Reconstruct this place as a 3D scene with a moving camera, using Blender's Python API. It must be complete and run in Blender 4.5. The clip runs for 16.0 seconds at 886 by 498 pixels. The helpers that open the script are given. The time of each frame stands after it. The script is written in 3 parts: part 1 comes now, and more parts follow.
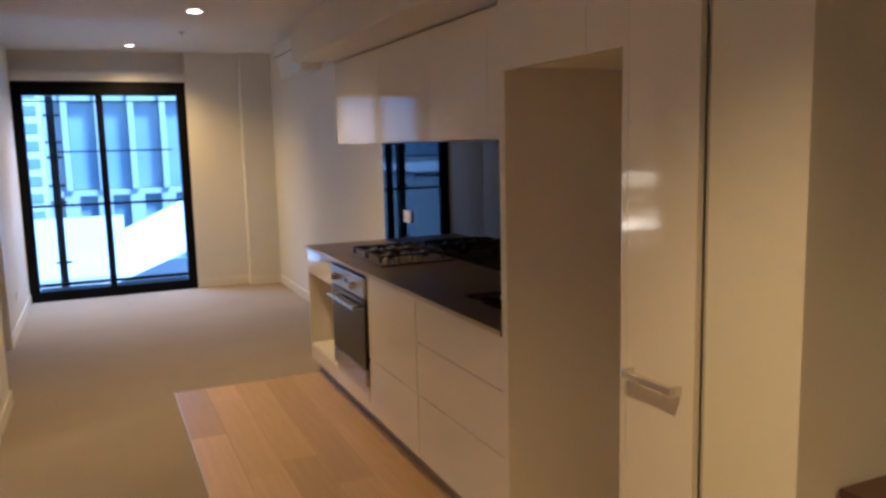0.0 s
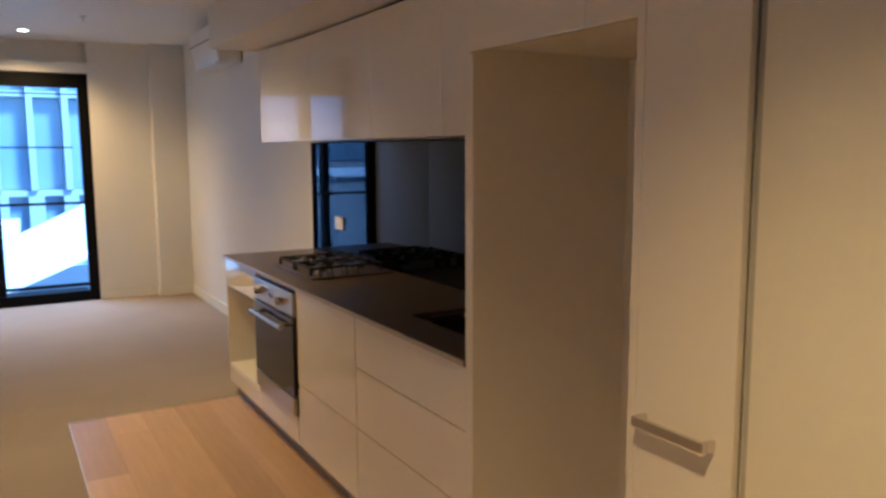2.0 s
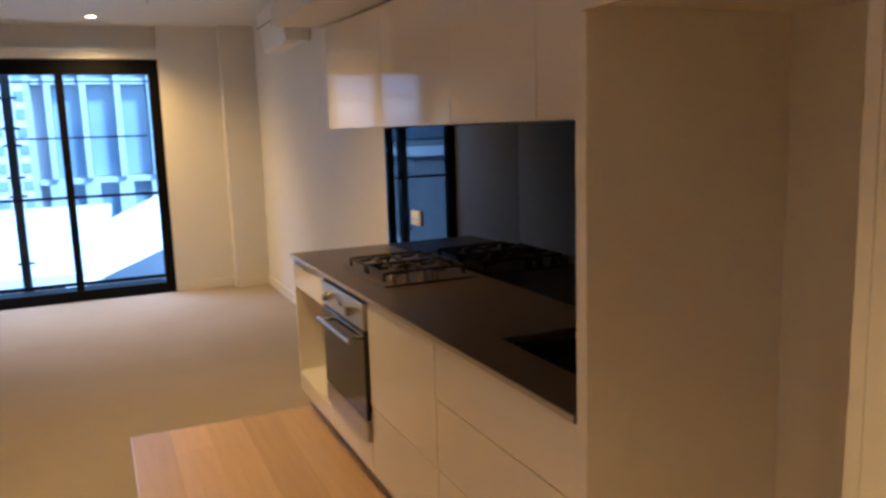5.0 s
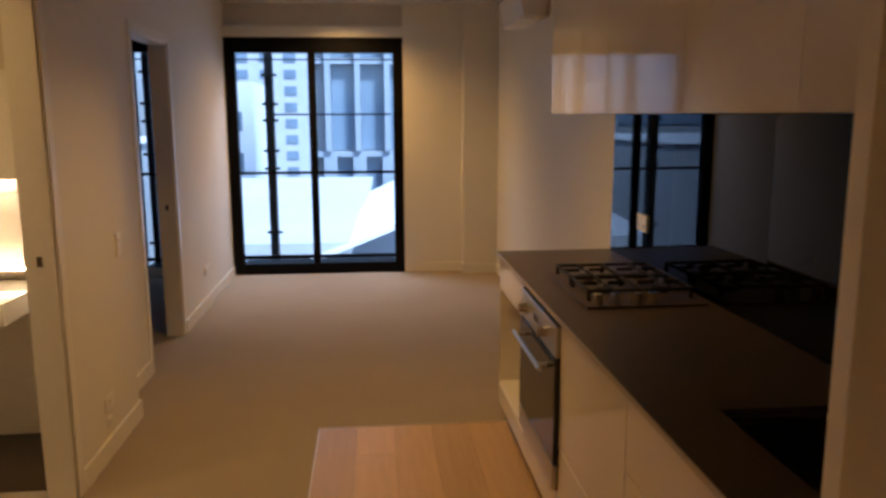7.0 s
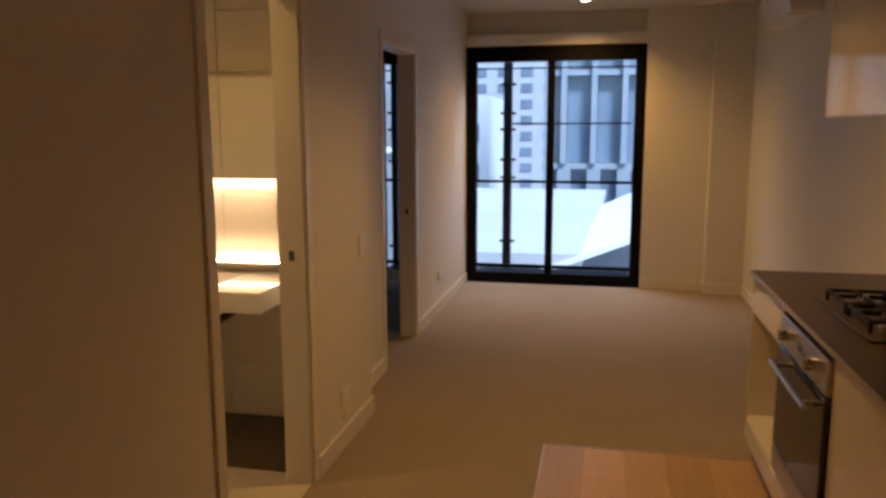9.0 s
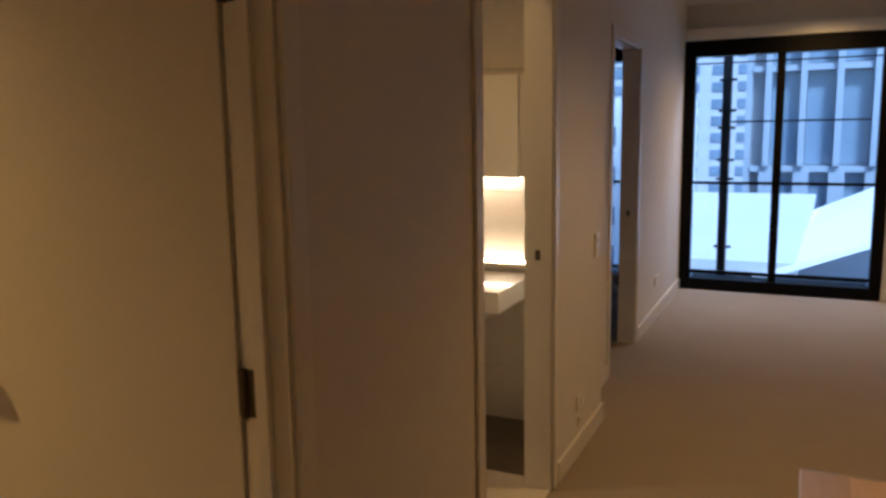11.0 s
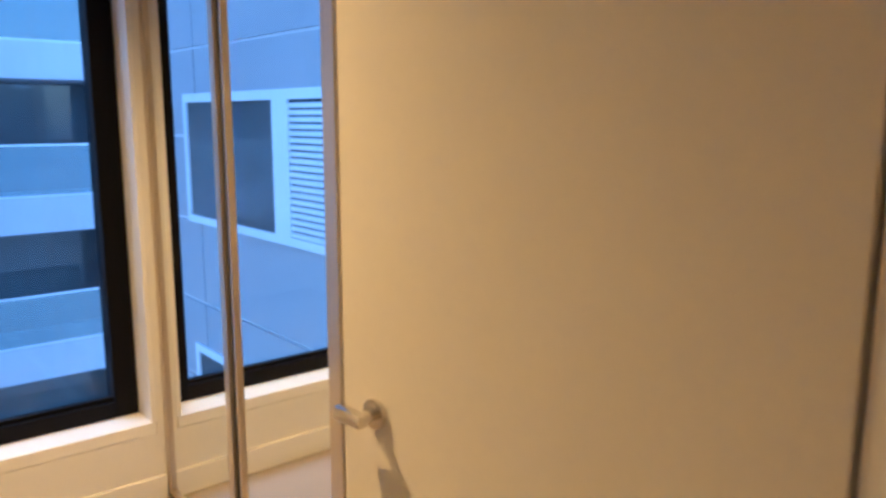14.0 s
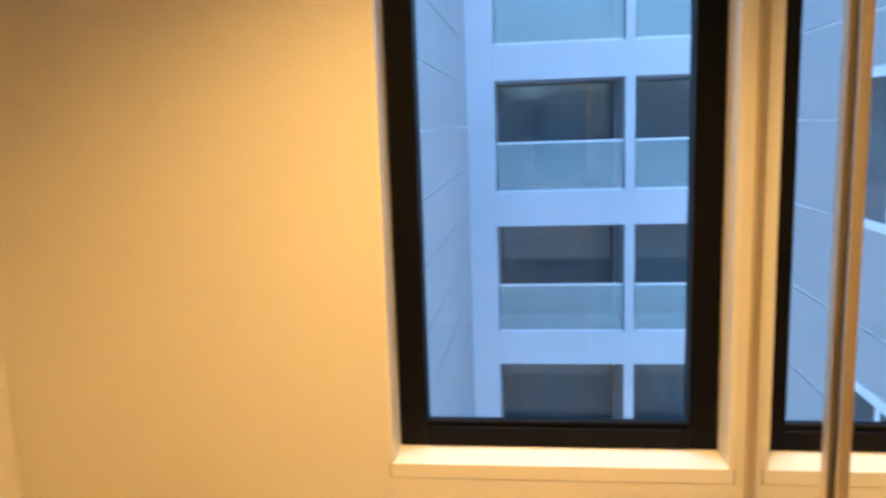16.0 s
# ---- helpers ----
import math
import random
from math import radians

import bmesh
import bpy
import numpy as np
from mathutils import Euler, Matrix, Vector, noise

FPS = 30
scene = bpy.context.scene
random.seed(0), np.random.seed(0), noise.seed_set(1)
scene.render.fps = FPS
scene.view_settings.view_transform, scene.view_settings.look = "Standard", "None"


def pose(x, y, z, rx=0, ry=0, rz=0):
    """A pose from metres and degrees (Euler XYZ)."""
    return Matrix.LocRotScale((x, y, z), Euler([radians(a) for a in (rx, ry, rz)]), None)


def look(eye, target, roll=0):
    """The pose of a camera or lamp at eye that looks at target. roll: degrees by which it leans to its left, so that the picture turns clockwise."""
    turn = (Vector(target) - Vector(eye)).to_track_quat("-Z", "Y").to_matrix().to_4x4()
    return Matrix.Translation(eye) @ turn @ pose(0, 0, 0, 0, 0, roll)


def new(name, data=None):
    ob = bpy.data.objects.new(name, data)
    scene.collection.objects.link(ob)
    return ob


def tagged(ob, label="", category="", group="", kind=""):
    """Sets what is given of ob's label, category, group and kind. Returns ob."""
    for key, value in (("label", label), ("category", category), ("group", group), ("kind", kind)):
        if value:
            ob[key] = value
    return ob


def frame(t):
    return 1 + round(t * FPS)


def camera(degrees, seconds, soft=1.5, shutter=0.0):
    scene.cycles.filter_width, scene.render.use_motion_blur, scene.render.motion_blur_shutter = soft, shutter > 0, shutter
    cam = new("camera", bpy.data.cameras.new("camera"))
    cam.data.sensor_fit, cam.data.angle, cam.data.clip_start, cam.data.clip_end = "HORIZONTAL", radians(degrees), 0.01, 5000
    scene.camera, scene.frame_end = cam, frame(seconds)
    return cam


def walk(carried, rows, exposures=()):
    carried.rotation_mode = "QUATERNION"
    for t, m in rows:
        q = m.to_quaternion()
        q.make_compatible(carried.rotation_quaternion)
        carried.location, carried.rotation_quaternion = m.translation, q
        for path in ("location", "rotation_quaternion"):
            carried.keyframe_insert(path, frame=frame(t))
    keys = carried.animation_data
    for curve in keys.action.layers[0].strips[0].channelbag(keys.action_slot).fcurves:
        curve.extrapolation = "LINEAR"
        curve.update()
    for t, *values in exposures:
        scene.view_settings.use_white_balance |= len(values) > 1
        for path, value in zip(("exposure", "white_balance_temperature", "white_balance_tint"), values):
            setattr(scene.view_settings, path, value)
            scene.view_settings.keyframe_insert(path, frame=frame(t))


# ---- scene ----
# ---- camera ----
PATH = [
    (0, (0.598, 0.361, 1.55), (1.407, 2.17, 1.28), -1.4),
    (0.5, (0.642, 0.486, 1.543), (1.495, 2.276, 1.274), -1.3),
    (1, (0.7, 0.629, 1.536), (1.593, 2.398, 1.265), -1.4),
    (1.5, (0.736, 0.74, 1.524), (1.669, 2.488, 1.255), -1.3),
    (2, (0.678, 0.796, 1.516), (1.678, 2.509, 1.261), -0.3),
    (2.5, (0.646, 0.86, 1.516), (1.702, 2.539, 1.258), 0.0),
    (3, (0.655, 0.929, 1.534), (1.75, 2.578, 1.248), -0.6),
    (3.2, (0.679, 0.969, 1.538), (1.782, 2.61, 1.241), -0.9),
    (5.3, (0.913, 1.352, 1.558), (1.647, 3.185, 1.24), -1.4),
    (5.5, (0.914, 1.405, 1.558), (1.598, 3.257, 1.235), -1.0),
    (6, (0.934, 1.514, 1.562), (1.483, 3.408, 1.225), -0.5),
    (6.5, (1.076, 1.637, 1.569), (1.446, 3.571, 1.219), -0.4),
    (7, (1.236, 1.737, 1.568), (1.419, 3.698, 1.222), -0.2),
    (7.5, (1.229, 1.867, 1.533), (1.262, 3.84, 1.205), 0.3),
    (8, (1.213, 1.887, 1.532), (1.097, 3.858, 1.212), 0.4),
    (8.5, (1.209, 1.876, 1.53), (0.941, 3.833, 1.215), 0.1),
    (11, (0.895, 1.874, 1.499), (0.056, 3.665, 1.201), -0.9),
    (11.5, (0.758, 1.915, 1.483), (-0.19, 3.652, 1.198), -1.3),
    (12, (0.662, 1.997, 1.466), (-0.412, 3.661, 1.192), -1.5),
    (12.5, (0.603, 2.121, 1.489), (-0.632, 3.669, 1.211), -1.1),
    (13, (0.467, 2.18, 1.512), (-0.866, 3.636, 1.189), -0.9),
    (13.5, (0.298, 2.221, 1.532), (-1.103, 3.607, 1.195), -0.3),
    (14, (0.159, 2.294, 1.516), (-1.349, 3.564, 1.177), 0.1),
    (14.5, (-0.063, 2.477, 1.45), (-1.782, 3.45, 1.135), 0.0),
    (15, (-0.257, 2.642, 1.42), (-2.152, 3.212, 1.076), -1.2),
    (15.5, (-0.422, 2.693, 1.41), (-2.395, 2.85, 1.051), -1.4),
    (16, (-0.454, 2.668, 1.41), (-2.424, 2.435, 1.086), -1.9),
]
cam = camera(60.0, 16.0, soft=2.9, shutter=0.3)
walk(cam, [(t, look(eye, target, roll)) for t, eye, target, roll in PATH],
     exposures=[(0, 1.77, 4490, 13), (1.5, 1.77, 4490, 13), (3.0, 2.32, 4090, 12), (5.3, 1.9, 5020, 13), (6.0, 1.64, 5500, 16), (7.0, 1.12, 5720, 19), (8.0, 0.76, 6850, 26), (8.5, 0.8, 6600, 24),
                (11, 0.8, 5200, 18), (12, 1.36, 4850, 18), (13.5, 1.93, 4500, 19), (14.2, 2.25, 4500, 15), (14.6, 2.22, 4450, 11), (15.2, 2.17, 4250, 9), (16, 2.45, 5670, 12)])

# ---- world and light ----
SKY = bpy.data.worlds.new("sky")
scene.world = SKY
SKY.use_nodes = True
_n = SKY.node_tree.nodes
_sky = _n.new("ShaderNodeTexSky")
_sky.sky_type, _sky.sun_disc = "NISHITA", False
_sky.sun_elevation, _sky.sun_rotation = radians(55), radians(140)
SKY.node_tree.links.new(_sky.outputs[0], _n["Background"].inputs[0])
_n["Background"].inputs[1].default_value = 0.15

sun = new("sun", bpy.data.lights.new("sun", "SUN"))
sun.data.energy, sun.data.angle, sun.data.color = 4.2, radians(10), (1.0, 0.97, 0.92)
sun.matrix_world = look((0, 0, 30), (-13.6, 16.4, 0))

HALL_C, ROOM_C = 2.37, 2.612
YW = 9.35
WARM = (1.0, 0.54, 0.13)


def downlight_lamp(x, y, z, watts, spread=155):
    lamp = new("downlight_lamp", bpy.data.lights.new("downlight_lamp", "SPOT"))
    lamp.data.energy, lamp.data.color, lamp.data.shadow_soft_size = watts, WARM, 0.022
    lamp.data.spot_size, lamp.data.spot_blend = radians(spread), 1.0
    lamp.matrix_world = look((x, y, z), (x, y + 0.001, 0))
    return lamp


# the entry lamp at (2.7, 0.2) is unseen, added to brighten the alcove
DOWNLIGHTS = [(1.0, 8.8, ROOM_C, 56, 140), (1.2, 5.2, HALL_C, 37, 140), (0.95, 1.2, HALL_C, 40, 116), (2.7, 0.2, HALL_C, 22, 120), (-1.65, 2.42, ROOM_C, 68, 130), (-0.7, 4.45, ROOM_C, 15, 140)]
for _x, _y, _z, _w, _s in DOWNLIGHTS:
    downlight_lamp(_x, _y, _z - 0.013, _w, _s)



def sky_lamp(at, aim, width, height, watts):
    """An added area lamp above a window's opening, standing in for the sky's light."""
    lamp = new("sky_lamp", bpy.data.lights.new("sky_lamp", "AREA"))
    lamp.data.shape, lamp.data.size, lamp.data.size_y = "RECTANGLE", width, height
    lamp.data.energy, lamp.data.color = watts, (0.62, 0.80, 1.0)
    lamp.matrix_world = look(at, aim)
    return lamp


sky_lamp((0.7, YW + 0.75, 2.95), (0.7, YW - 1.6, 0.0), 1.6, 0.8, 46)
sky_lamp((-3.45, 2.74, 2.95), (-2.2, 2.74, 0.0), 1.0, 0.6, 12)

# ---- materials ----
def mat(name, colour, rough=0.5, metal=0.0, grain=0.04, grain_scale=60.0, blotch=0.06, blotch_scale=2.0, bump=0.05, bump_scale=200.0,
        coat=0.0, per_object=0.0, stretch=(1, 1, 1), spec=0.5):
    """A surface with fine grain, broad blotches and relief."""
    m = bpy.data.materials.new(name)
    m.use_nodes = True
    nt = m.node_tree
    n, l = nt.nodes, nt.links
    b = n["Principled BSDF"]
    b.inputs["Roughness"].default_value, b.inputs["Metallic"].default_value = rough, metal
    b.inputs["Coat Weight"].default_value = coat
    b.inputs["Coat Roughness"].default_value = 0.04
    b.inputs["Specular IOR Level"].default_value = spec
    co = n.new("ShaderNodeNewGeometry") if per_object == 0 else n.new("ShaderNodeTexCoord")
    mp = n.new("ShaderNodeMapping")
    mp.inputs["Scale"].default_value = stretch
    l.new(co.outputs["Position" if per_object == 0 else "Object"], mp.inputs[0])
    fine, broad = n.new("ShaderNodeTexNoise"), n.new("ShaderNodeTexNoise")
    fine.inputs["Scale"].default_value, fine.inputs["Detail"].default_value = grain_scale, 4
    broad.inputs["Scale"].default_value, broad.inputs["Detail"].default_value = blotch_scale, 3
    l.new(mp.outputs[0], fine.inputs[0]), l.new(mp.outputs[0], broad.inputs[0])
    v = n.new("ShaderNodeMath")
    v.operation, v.inputs[1].default_value, v.inputs[2].default_value = "MULTIPLY_ADD", 2 * grain, 1 - grain
    l.new(fine.outputs[0], v.inputs[0])
    w = n.new("ShaderNodeMath")
    w.operation, w.inputs[1].default_value, w.inputs[2].default_value = "MULTIPLY_ADD", 2 * blotch, 1 - blotch
    l.new(broad.outputs[0], w.inputs[0])
    p = n.new("ShaderNodeMath")
    p.operation = "MULTIPLY"
    l.new(v.outputs[0], p.inputs[0]), l.new(w.outputs[0], p.inputs[1])
    hsv = n.new("ShaderNodeHueSaturation")
    hsv.inputs["Color"].default_value = (*colour, 1)
    last = p
    if per_object:
        oi, q, r = n.new("ShaderNodeObjectInfo"), n.new("ShaderNodeMath"), n.new("ShaderNodeMath")
        q.operation, q.inputs[1].default_value, q.inputs[2].default_value = "MULTIPLY_ADD", 2 * per_object, 1 - per_object
        r.operation = "MULTIPLY"
        l.new(oi.outputs["Random"], q.inputs[0]), l.new(q.outputs[0], r.inputs[0]), l.new(p.outputs[0], r.inputs[1])
        last = r
    l.new(last.outputs[0], hsv.inputs["Value"])
    l.new(hsv.outputs[0], b.inputs["Base Color"])
    if bump:
        bn, bt = n.new("ShaderNodeBump"), n.new("ShaderNodeTexNoise")
        bt.inputs["Scale"].default_value, bt.inputs["Detail"].default_value = bump_scale, 3
        bn.inputs["Strength"].default_value, bn.inputs["Distance"].default_value = bump, 0.004
        l.new(mp.outputs[0], bt.inputs[0]), l.new(bt.outputs[0], bn.inputs["Height"]), l.new(bn.outputs[0], b.inputs["Normal"])
    return m


def glass(name, tint, rough=0.0, sheen_mix=0.0):
    """Clear pane: mostly see-through, with a mirror sheen at grazing angles."""
    m = bpy.data.materials.new(name)
    m.use_nodes = True
    n, l = m.node_tree.nodes, m.node_tree.links
    n.remove(n["Principled BSDF"])
    t, g, f, x = n.new("ShaderNodeBsdfTransparent"), n.new("ShaderNodeBsdfGlossy"), n.new("ShaderNodeFresnel"), n.new("ShaderNodeMixShader")
    t.inputs[0].default_value, g.inputs["Roughness"].default_value, f.inputs[0].default_value = (*tint, 1), rough, 1.45
    l.new(f.outputs[0], x.inputs[0]), l.new(t.outputs[0], x.inputs[1]), l.new(g.outputs[0], x.inputs[2])
    last = x
    if sheen_mix:
        d, y = n.new("ShaderNodeBsdfDiffuse"), n.new("ShaderNodeMixShader")
        d.inputs[0].default_value, y.inputs[0].default_value = (0.62, 0.72, 0.72, 1), sheen_mix
        l.new(x.outputs[0], y.inputs[1]), l.new(d.outputs[0], y.inputs[2])
        last = y
    l.new(last.outputs[0], n["Material Output"].inputs[0])
    return m


def glow(name, colour, strength):
    m = bpy.data.materials.new(name)
    m.use_nodes = True
    b = m.node_tree.nodes["Principled BSDF"]
    b.inputs["Base Color"].default_value = (*colour, 1)
    b.inputs["Emission Color"].default_value, b.inputs["Emission Strength"].default_value = (*colour, 1), strength
    return m


WALL = mat("wall_paint", (0.72, 0.69, 0.62), 0.65, grain=0.02, blotch=0.03, blotch_scale=1.3, bump=0.08, bump_scale=350)
CEIL = mat("ceiling_paint", (0.70, 0.68, 0.63), 0.8, grain=0.02, blotch=0.03, bump=0.05, bump_scale=300)
TRIM = mat("trim_enamel", (0.76, 0.73, 0.66), 0.35, grain=0.02, blotch=0.03, bump=0.03, bump_scale=120)
DOORW = mat("door_enamel", (0.74, 0.70, 0.60), 0.42, grain=0.02, blotch=0.04, blotch_scale=1.5, bump=0.06, bump_scale=220)
CARPET = mat("wool_carpet", (0.36, 0.30, 0.235), 0.95, grain=0.25, grain_scale=420, blotch=0.10, blotch_scale=1.6, bump=0.6, bump_scale=500, spec=0.1)
OAK = mat("oak_board", (0.53, 0.35, 0.17), 0.38, grain=0.16, grain_scale=34, blotch=0.12, blotch_scale=5, bump=0.10, bump_scale=60, per_object=0.17, stretch=(1, 0.07, 1))
GLOSS = mat("gloss_white_lacquer", (0.78, 0.74, 0.68), 0.07, grain=0.01, blotch=0.02, bump=0.012, bump_scale=9, spec=0.5)
CARCASS = mat("melamine_white", (0.74, 0.71, 0.64), 0.4, grain=0.02, blotch=0.03, bump=0.03, bump_scale=150)
STONE = mat("brown_stone", (0.078, 0.055, 0.039), 0.30, grain=0.25, grain_scale=260, blotch=0.12, blotch_scale=4, bump=0.02, bump_scale=300)
KICK = mat("kickboard", (0.30, 0.27, 0.24), 0.35, metal=0.6, grain=0.04, blotch=0.06, bump=0.03)
SPLASH = mat("smoked_mirror", (0.005, 0.010, 0.021), 0.015, metal=1.0, grain=0.01, blotch=0.03, bump=0.0)
STEEL = mat("brushed_steel", (0.46, 0.45, 0.43), 0.28, metal=1.0, grain=0.06, grain_scale=90, blotch=0.05, bump=0.04, bump_scale=150, stretch=(1, 0.08, 1))
CHROME = mat("satin_chrome", (0.72, 0.69, 0.65), 0.2, metal=1.0, grain=0.02, blotch=0.04, bump=0.0)
BLACKG = mat("black_glass", (0.012, 0.011, 0.011), 0.06, grain=0.05, blotch=0.06, bump=0.0)
IRON = mat("cast_iron", (0.018, 0.017, 0.017), 0.55, grain=0.15, grain_scale=300, blotch=0.08, bump=0.2, bump_scale=400)
BLACKAL = mat("black_powdercoat", (0.003, 0.003, 0.004), 0.55, spec=0.12, grain=0.08, grain_scale=300, blotch=0.06, bump=0.05, bump_scale=500)
ALU = mat("champagne_aluminium", (0.60, 0.52, 0.40), 0.3, metal=0.85, grain=0.03, blotch=0.04, bump=0.0)
DARKGAP = mat("dark_brush_seal", (0.02, 0.018, 0.016), 0.8, grain=0.2, blotch=0.05, bump=0.1)
MIRROR = mat("silver_mirror", (0.90, 0.92, 0.92), 0.0, metal=1.0, grain=0.0, blotch=0.005, bump=0.0)
BRONZE = mat("dark_hinge_steel", (0.10, 0.085, 0.07), 0.4, metal=0.8, grain=0.06, blotch=0.05, bump=0.02)
PLASTIC = mat("white_plastic", (0.78, 0.76, 0.71), 0.35, grain=0.01, blotch=0.02, bump=0.0)
CERAMIC = mat("white_ceramic", (0.80, 0.78, 0.74), 0.1, grain=0.01, blotch=0.02, bump=0.0)
VTILE = mat("pale_wall_tile", (0.66, 0.60, 0.50), 0.2, grain=0.03, blotch=0.05, bump=0.02, bump_scale=40)
BATHDARK = mat("dark_brown_floor", (0.085, 0.062, 0.045), 0.35, grain=0.15, grain_scale=80, blotch=0.12, blotch_scale=4, bump=0.1, bump_scale=120)
GLASS = glass("window_glass", (0.78, 0.91, 1.0))
LED = glow("led_strip", (1.0, 0.74, 0.42), 22.0)
LENS = glow("downlight_lens", (1.0, 0.86, 0.62), 16.0)
CLAD = mat("grey_cladding", (0.36, 0.37, 0.38), 0.6, grain=0.06, grain_scale=20, blotch=0.10, blotch_scale=0.5, bump=0.04, bump_scale=60)
CONC = mat("pale_concrete", (0.50, 0.51, 0.53), 0.8, grain=0.08, grain_scale=12, blotch=0.12, blotch_scale=0.6, bump=0.08, bump_scale=40)
WHITEF = mat("white_window_frame", (0.75, 0.77, 0.78), 0.4, grain=0.02, blotch=0.04, bump=0.0)
FARGLASS = mat("far_window_glass", (0.085, 0.105, 0.115), 0.08, grain=0.1, grain_scale=0.9, blotch=0.5, blotch_scale=0.7, bump=0.0)
PALEGLASS = mat("pale_reflective_glass", (0.20, 0.26, 0.33), 0.12, grain=0.1, grain_scale=0.5, blotch=0.25, blotch_scale=0.35, bump=0.0)
FINGREY = mat("pale_grey_fin", (0.32, 0.36, 0.41), 0.7, grain=0.06, grain_scale=10, blotch=0.12, blotch_scale=0.5, bump=0.04, bump_scale=40)
# pale diffuse colour mixed in to carry the balustrade's reflected sheen
BALGLASS = glass("balustrade_glass", (0.72, 0.84, 0.86), sheen_mix=0.28)
ROOFW = mat("white_roof_membrane", (0.86, 0.87, 0.88), 0.7, grain=0.04, grain_scale=6, blotch=0.08, blotch_scale=0.4, bump=0.05, bump_scale=30)
ROOFD = mat("distant_ground", (0.16, 0.165, 0.17), 0.9, grain=0.1, blotch=0.25, blotch_scale=0.12, bump=0.1, bump_scale=5)


# ---- building helpers ----
def slab(bm, x0, x1, y0, y1, z0, z1, bev=0.0):
    """An upright block between the given faces, with rounded edges."""
    r = bmesh.ops.create_cube(bm, size=1.0)
    for v in r["verts"]:
        v.co = Vector(((x0 + x1) / 2 + v.co.x * (x1 - x0), (y0 + y1) / 2 + v.co.y * (y1 - y0), (z0 + z1) / 2 + v.co.z * (z1 - z0)))
    if bev:
        edges = list({e for v in r["verts"] for e in v.link_edges})
        bmesh.ops.bevel(bm, geom=edges, offset=bev, segments=2, affect="EDGES", profile=0.6)
    return bm


def rod(bm, a, b, r, seg=16, r2=None):
    """A round bar from a to b."""
    a, b = Vector(a), Vector(b)
    turn = (b - a).to_track_quat("Z", "Y").to_matrix().to_4x4()
    bmesh.ops.create_cone(bm, cap_ends=True, segments=seg, radius1=r, radius2=r if r2 is None else r2, depth=(b - a).length,
                          matrix=Matrix.Translation((a + b) / 2) @ turn)
    return bm


def block(x0, x1, y0, y1, z0, z1, bev=0.0):
    return slab(bmesh.new(), x0, x1, y0, y1, z0, z1, bev)


def blocks(*rows, bev=0.0):
    bm = bmesh.new()
    for r in rows:
        slab(bm, *r, bev)
    return bm


def rods(*rows, seg=16):
    bm = bmesh.new()
    for a, b, r in rows:
        rod(bm, a, b, r, seg)
    return bm


def mesh_of(name, bm, material, smooth=False):
    me = bpy.data.meshes.new(name)
    bm.normal_update()
    bm.to_mesh(me)
    bm.free()
    me.materials.append(material)
    if smooth:
        for p in me.polygons:
            p.use_smooth = True
        me.set_sharp_from_angle(angle=radians(40))
    return me


def part(name, bm, material, parent, label="", smooth=False):
    """One mesh part under a thing or a part, in world coordinates."""
    ob = new(name, mesh_of(name, bm, material, smooth))
    ob.parent = parent
    up = parent
    base = Matrix.Identity(4)
    chain = []
    while up:
        chain.append(up.matrix_basis)
        up = up.parent
    for b in reversed(chain):
        base = base @ b
    ob.matrix_basis = base.inverted()
    if label:
        ob["label"] = label
    return ob


def thing(name, label, category, x, y, z, group=""):
    """The Empty at the base of a thing."""
    e = new(name)
    e.empty_display_size = 0.05
    e.matrix_basis = pose(x, y, z)
    return tagged(e, label, category, group)


def setting(name, bm, material, label, category):
    ob = new(name, mesh_of(name, bm, material))
    return tagged(ob, label, category, kind="structure")


# ---- the large structure ----
# hall wall with the bedroom and bathroom doorways
setting("wall_hall_west", blocks((-0.12, 0, -2.5, 2.20, 0, ROOM_C), (-0.12, 0, 2.20, 3.09, 2.08, ROOM_C), (-0.12, 0, 3.09, 4.05, 0, ROOM_C),
        (-0.12, 0, 4.05, 4.84, 2.08, ROOM_C), (-0.12, 0, 4.84, 5.70, 0, ROOM_C)), WALL, "warm white painted plasterboard hall wall with two doorways", "wall")
setting("wall_living_west", blocks((-0.25, -0.13, 5.70, 6.42, 0, ROOM_C), (-0.25, -0.13, 6.42, 7.26, 2.06, ROOM_C), (-0.25, -0.13, 7.26, YW, 0, ROOM_C)),
        WALL, "white painted living room wall with a bedroom doorway", "wall")
setting("wall_bath_north", block(-2.75, -0.12, 5.53, 5.70, 0, ROOM_C), WALL, "white painted partition behind the vanity", "wall")
setting("wall_window_north", blocks((-4.6, -1.08, YW, YW + 0.3, 0, ROOM_C), (-0.34, -0.135, YW, YW + 0.3, 0, ROOM_C), (-1.08, -0.34, YW, YW + 0.3, 2.30, ROOM_C),
        (-0.135, 1.562, YW, YW + 0.3, 2.295, 2.40), (-0.135, 1.562, YW + 0.10, YW + 0.3, 2.40, ROOM_C), (1.562, 2.14, YW, YW + 0.3, 0, ROOM_C), (2.14, 2.48, YW - 0.12, YW + 0.3, 0, ROOM_C)),
        WALL, "white painted facade wall with a blind recess and corner column", "wall")
setting("wall_kitchen_east", block(2.48, 2.62, 1.675, YW + 0.3, 0, ROOM_C), WALL, "white painted wall along the kitchen and living room", "wall")
setting("wall_hall_east", block(1.85, 2.62, 1.425, 1.69, 0, HALL_C), WALL, "cream painted wall end beside the pantry", "wall")
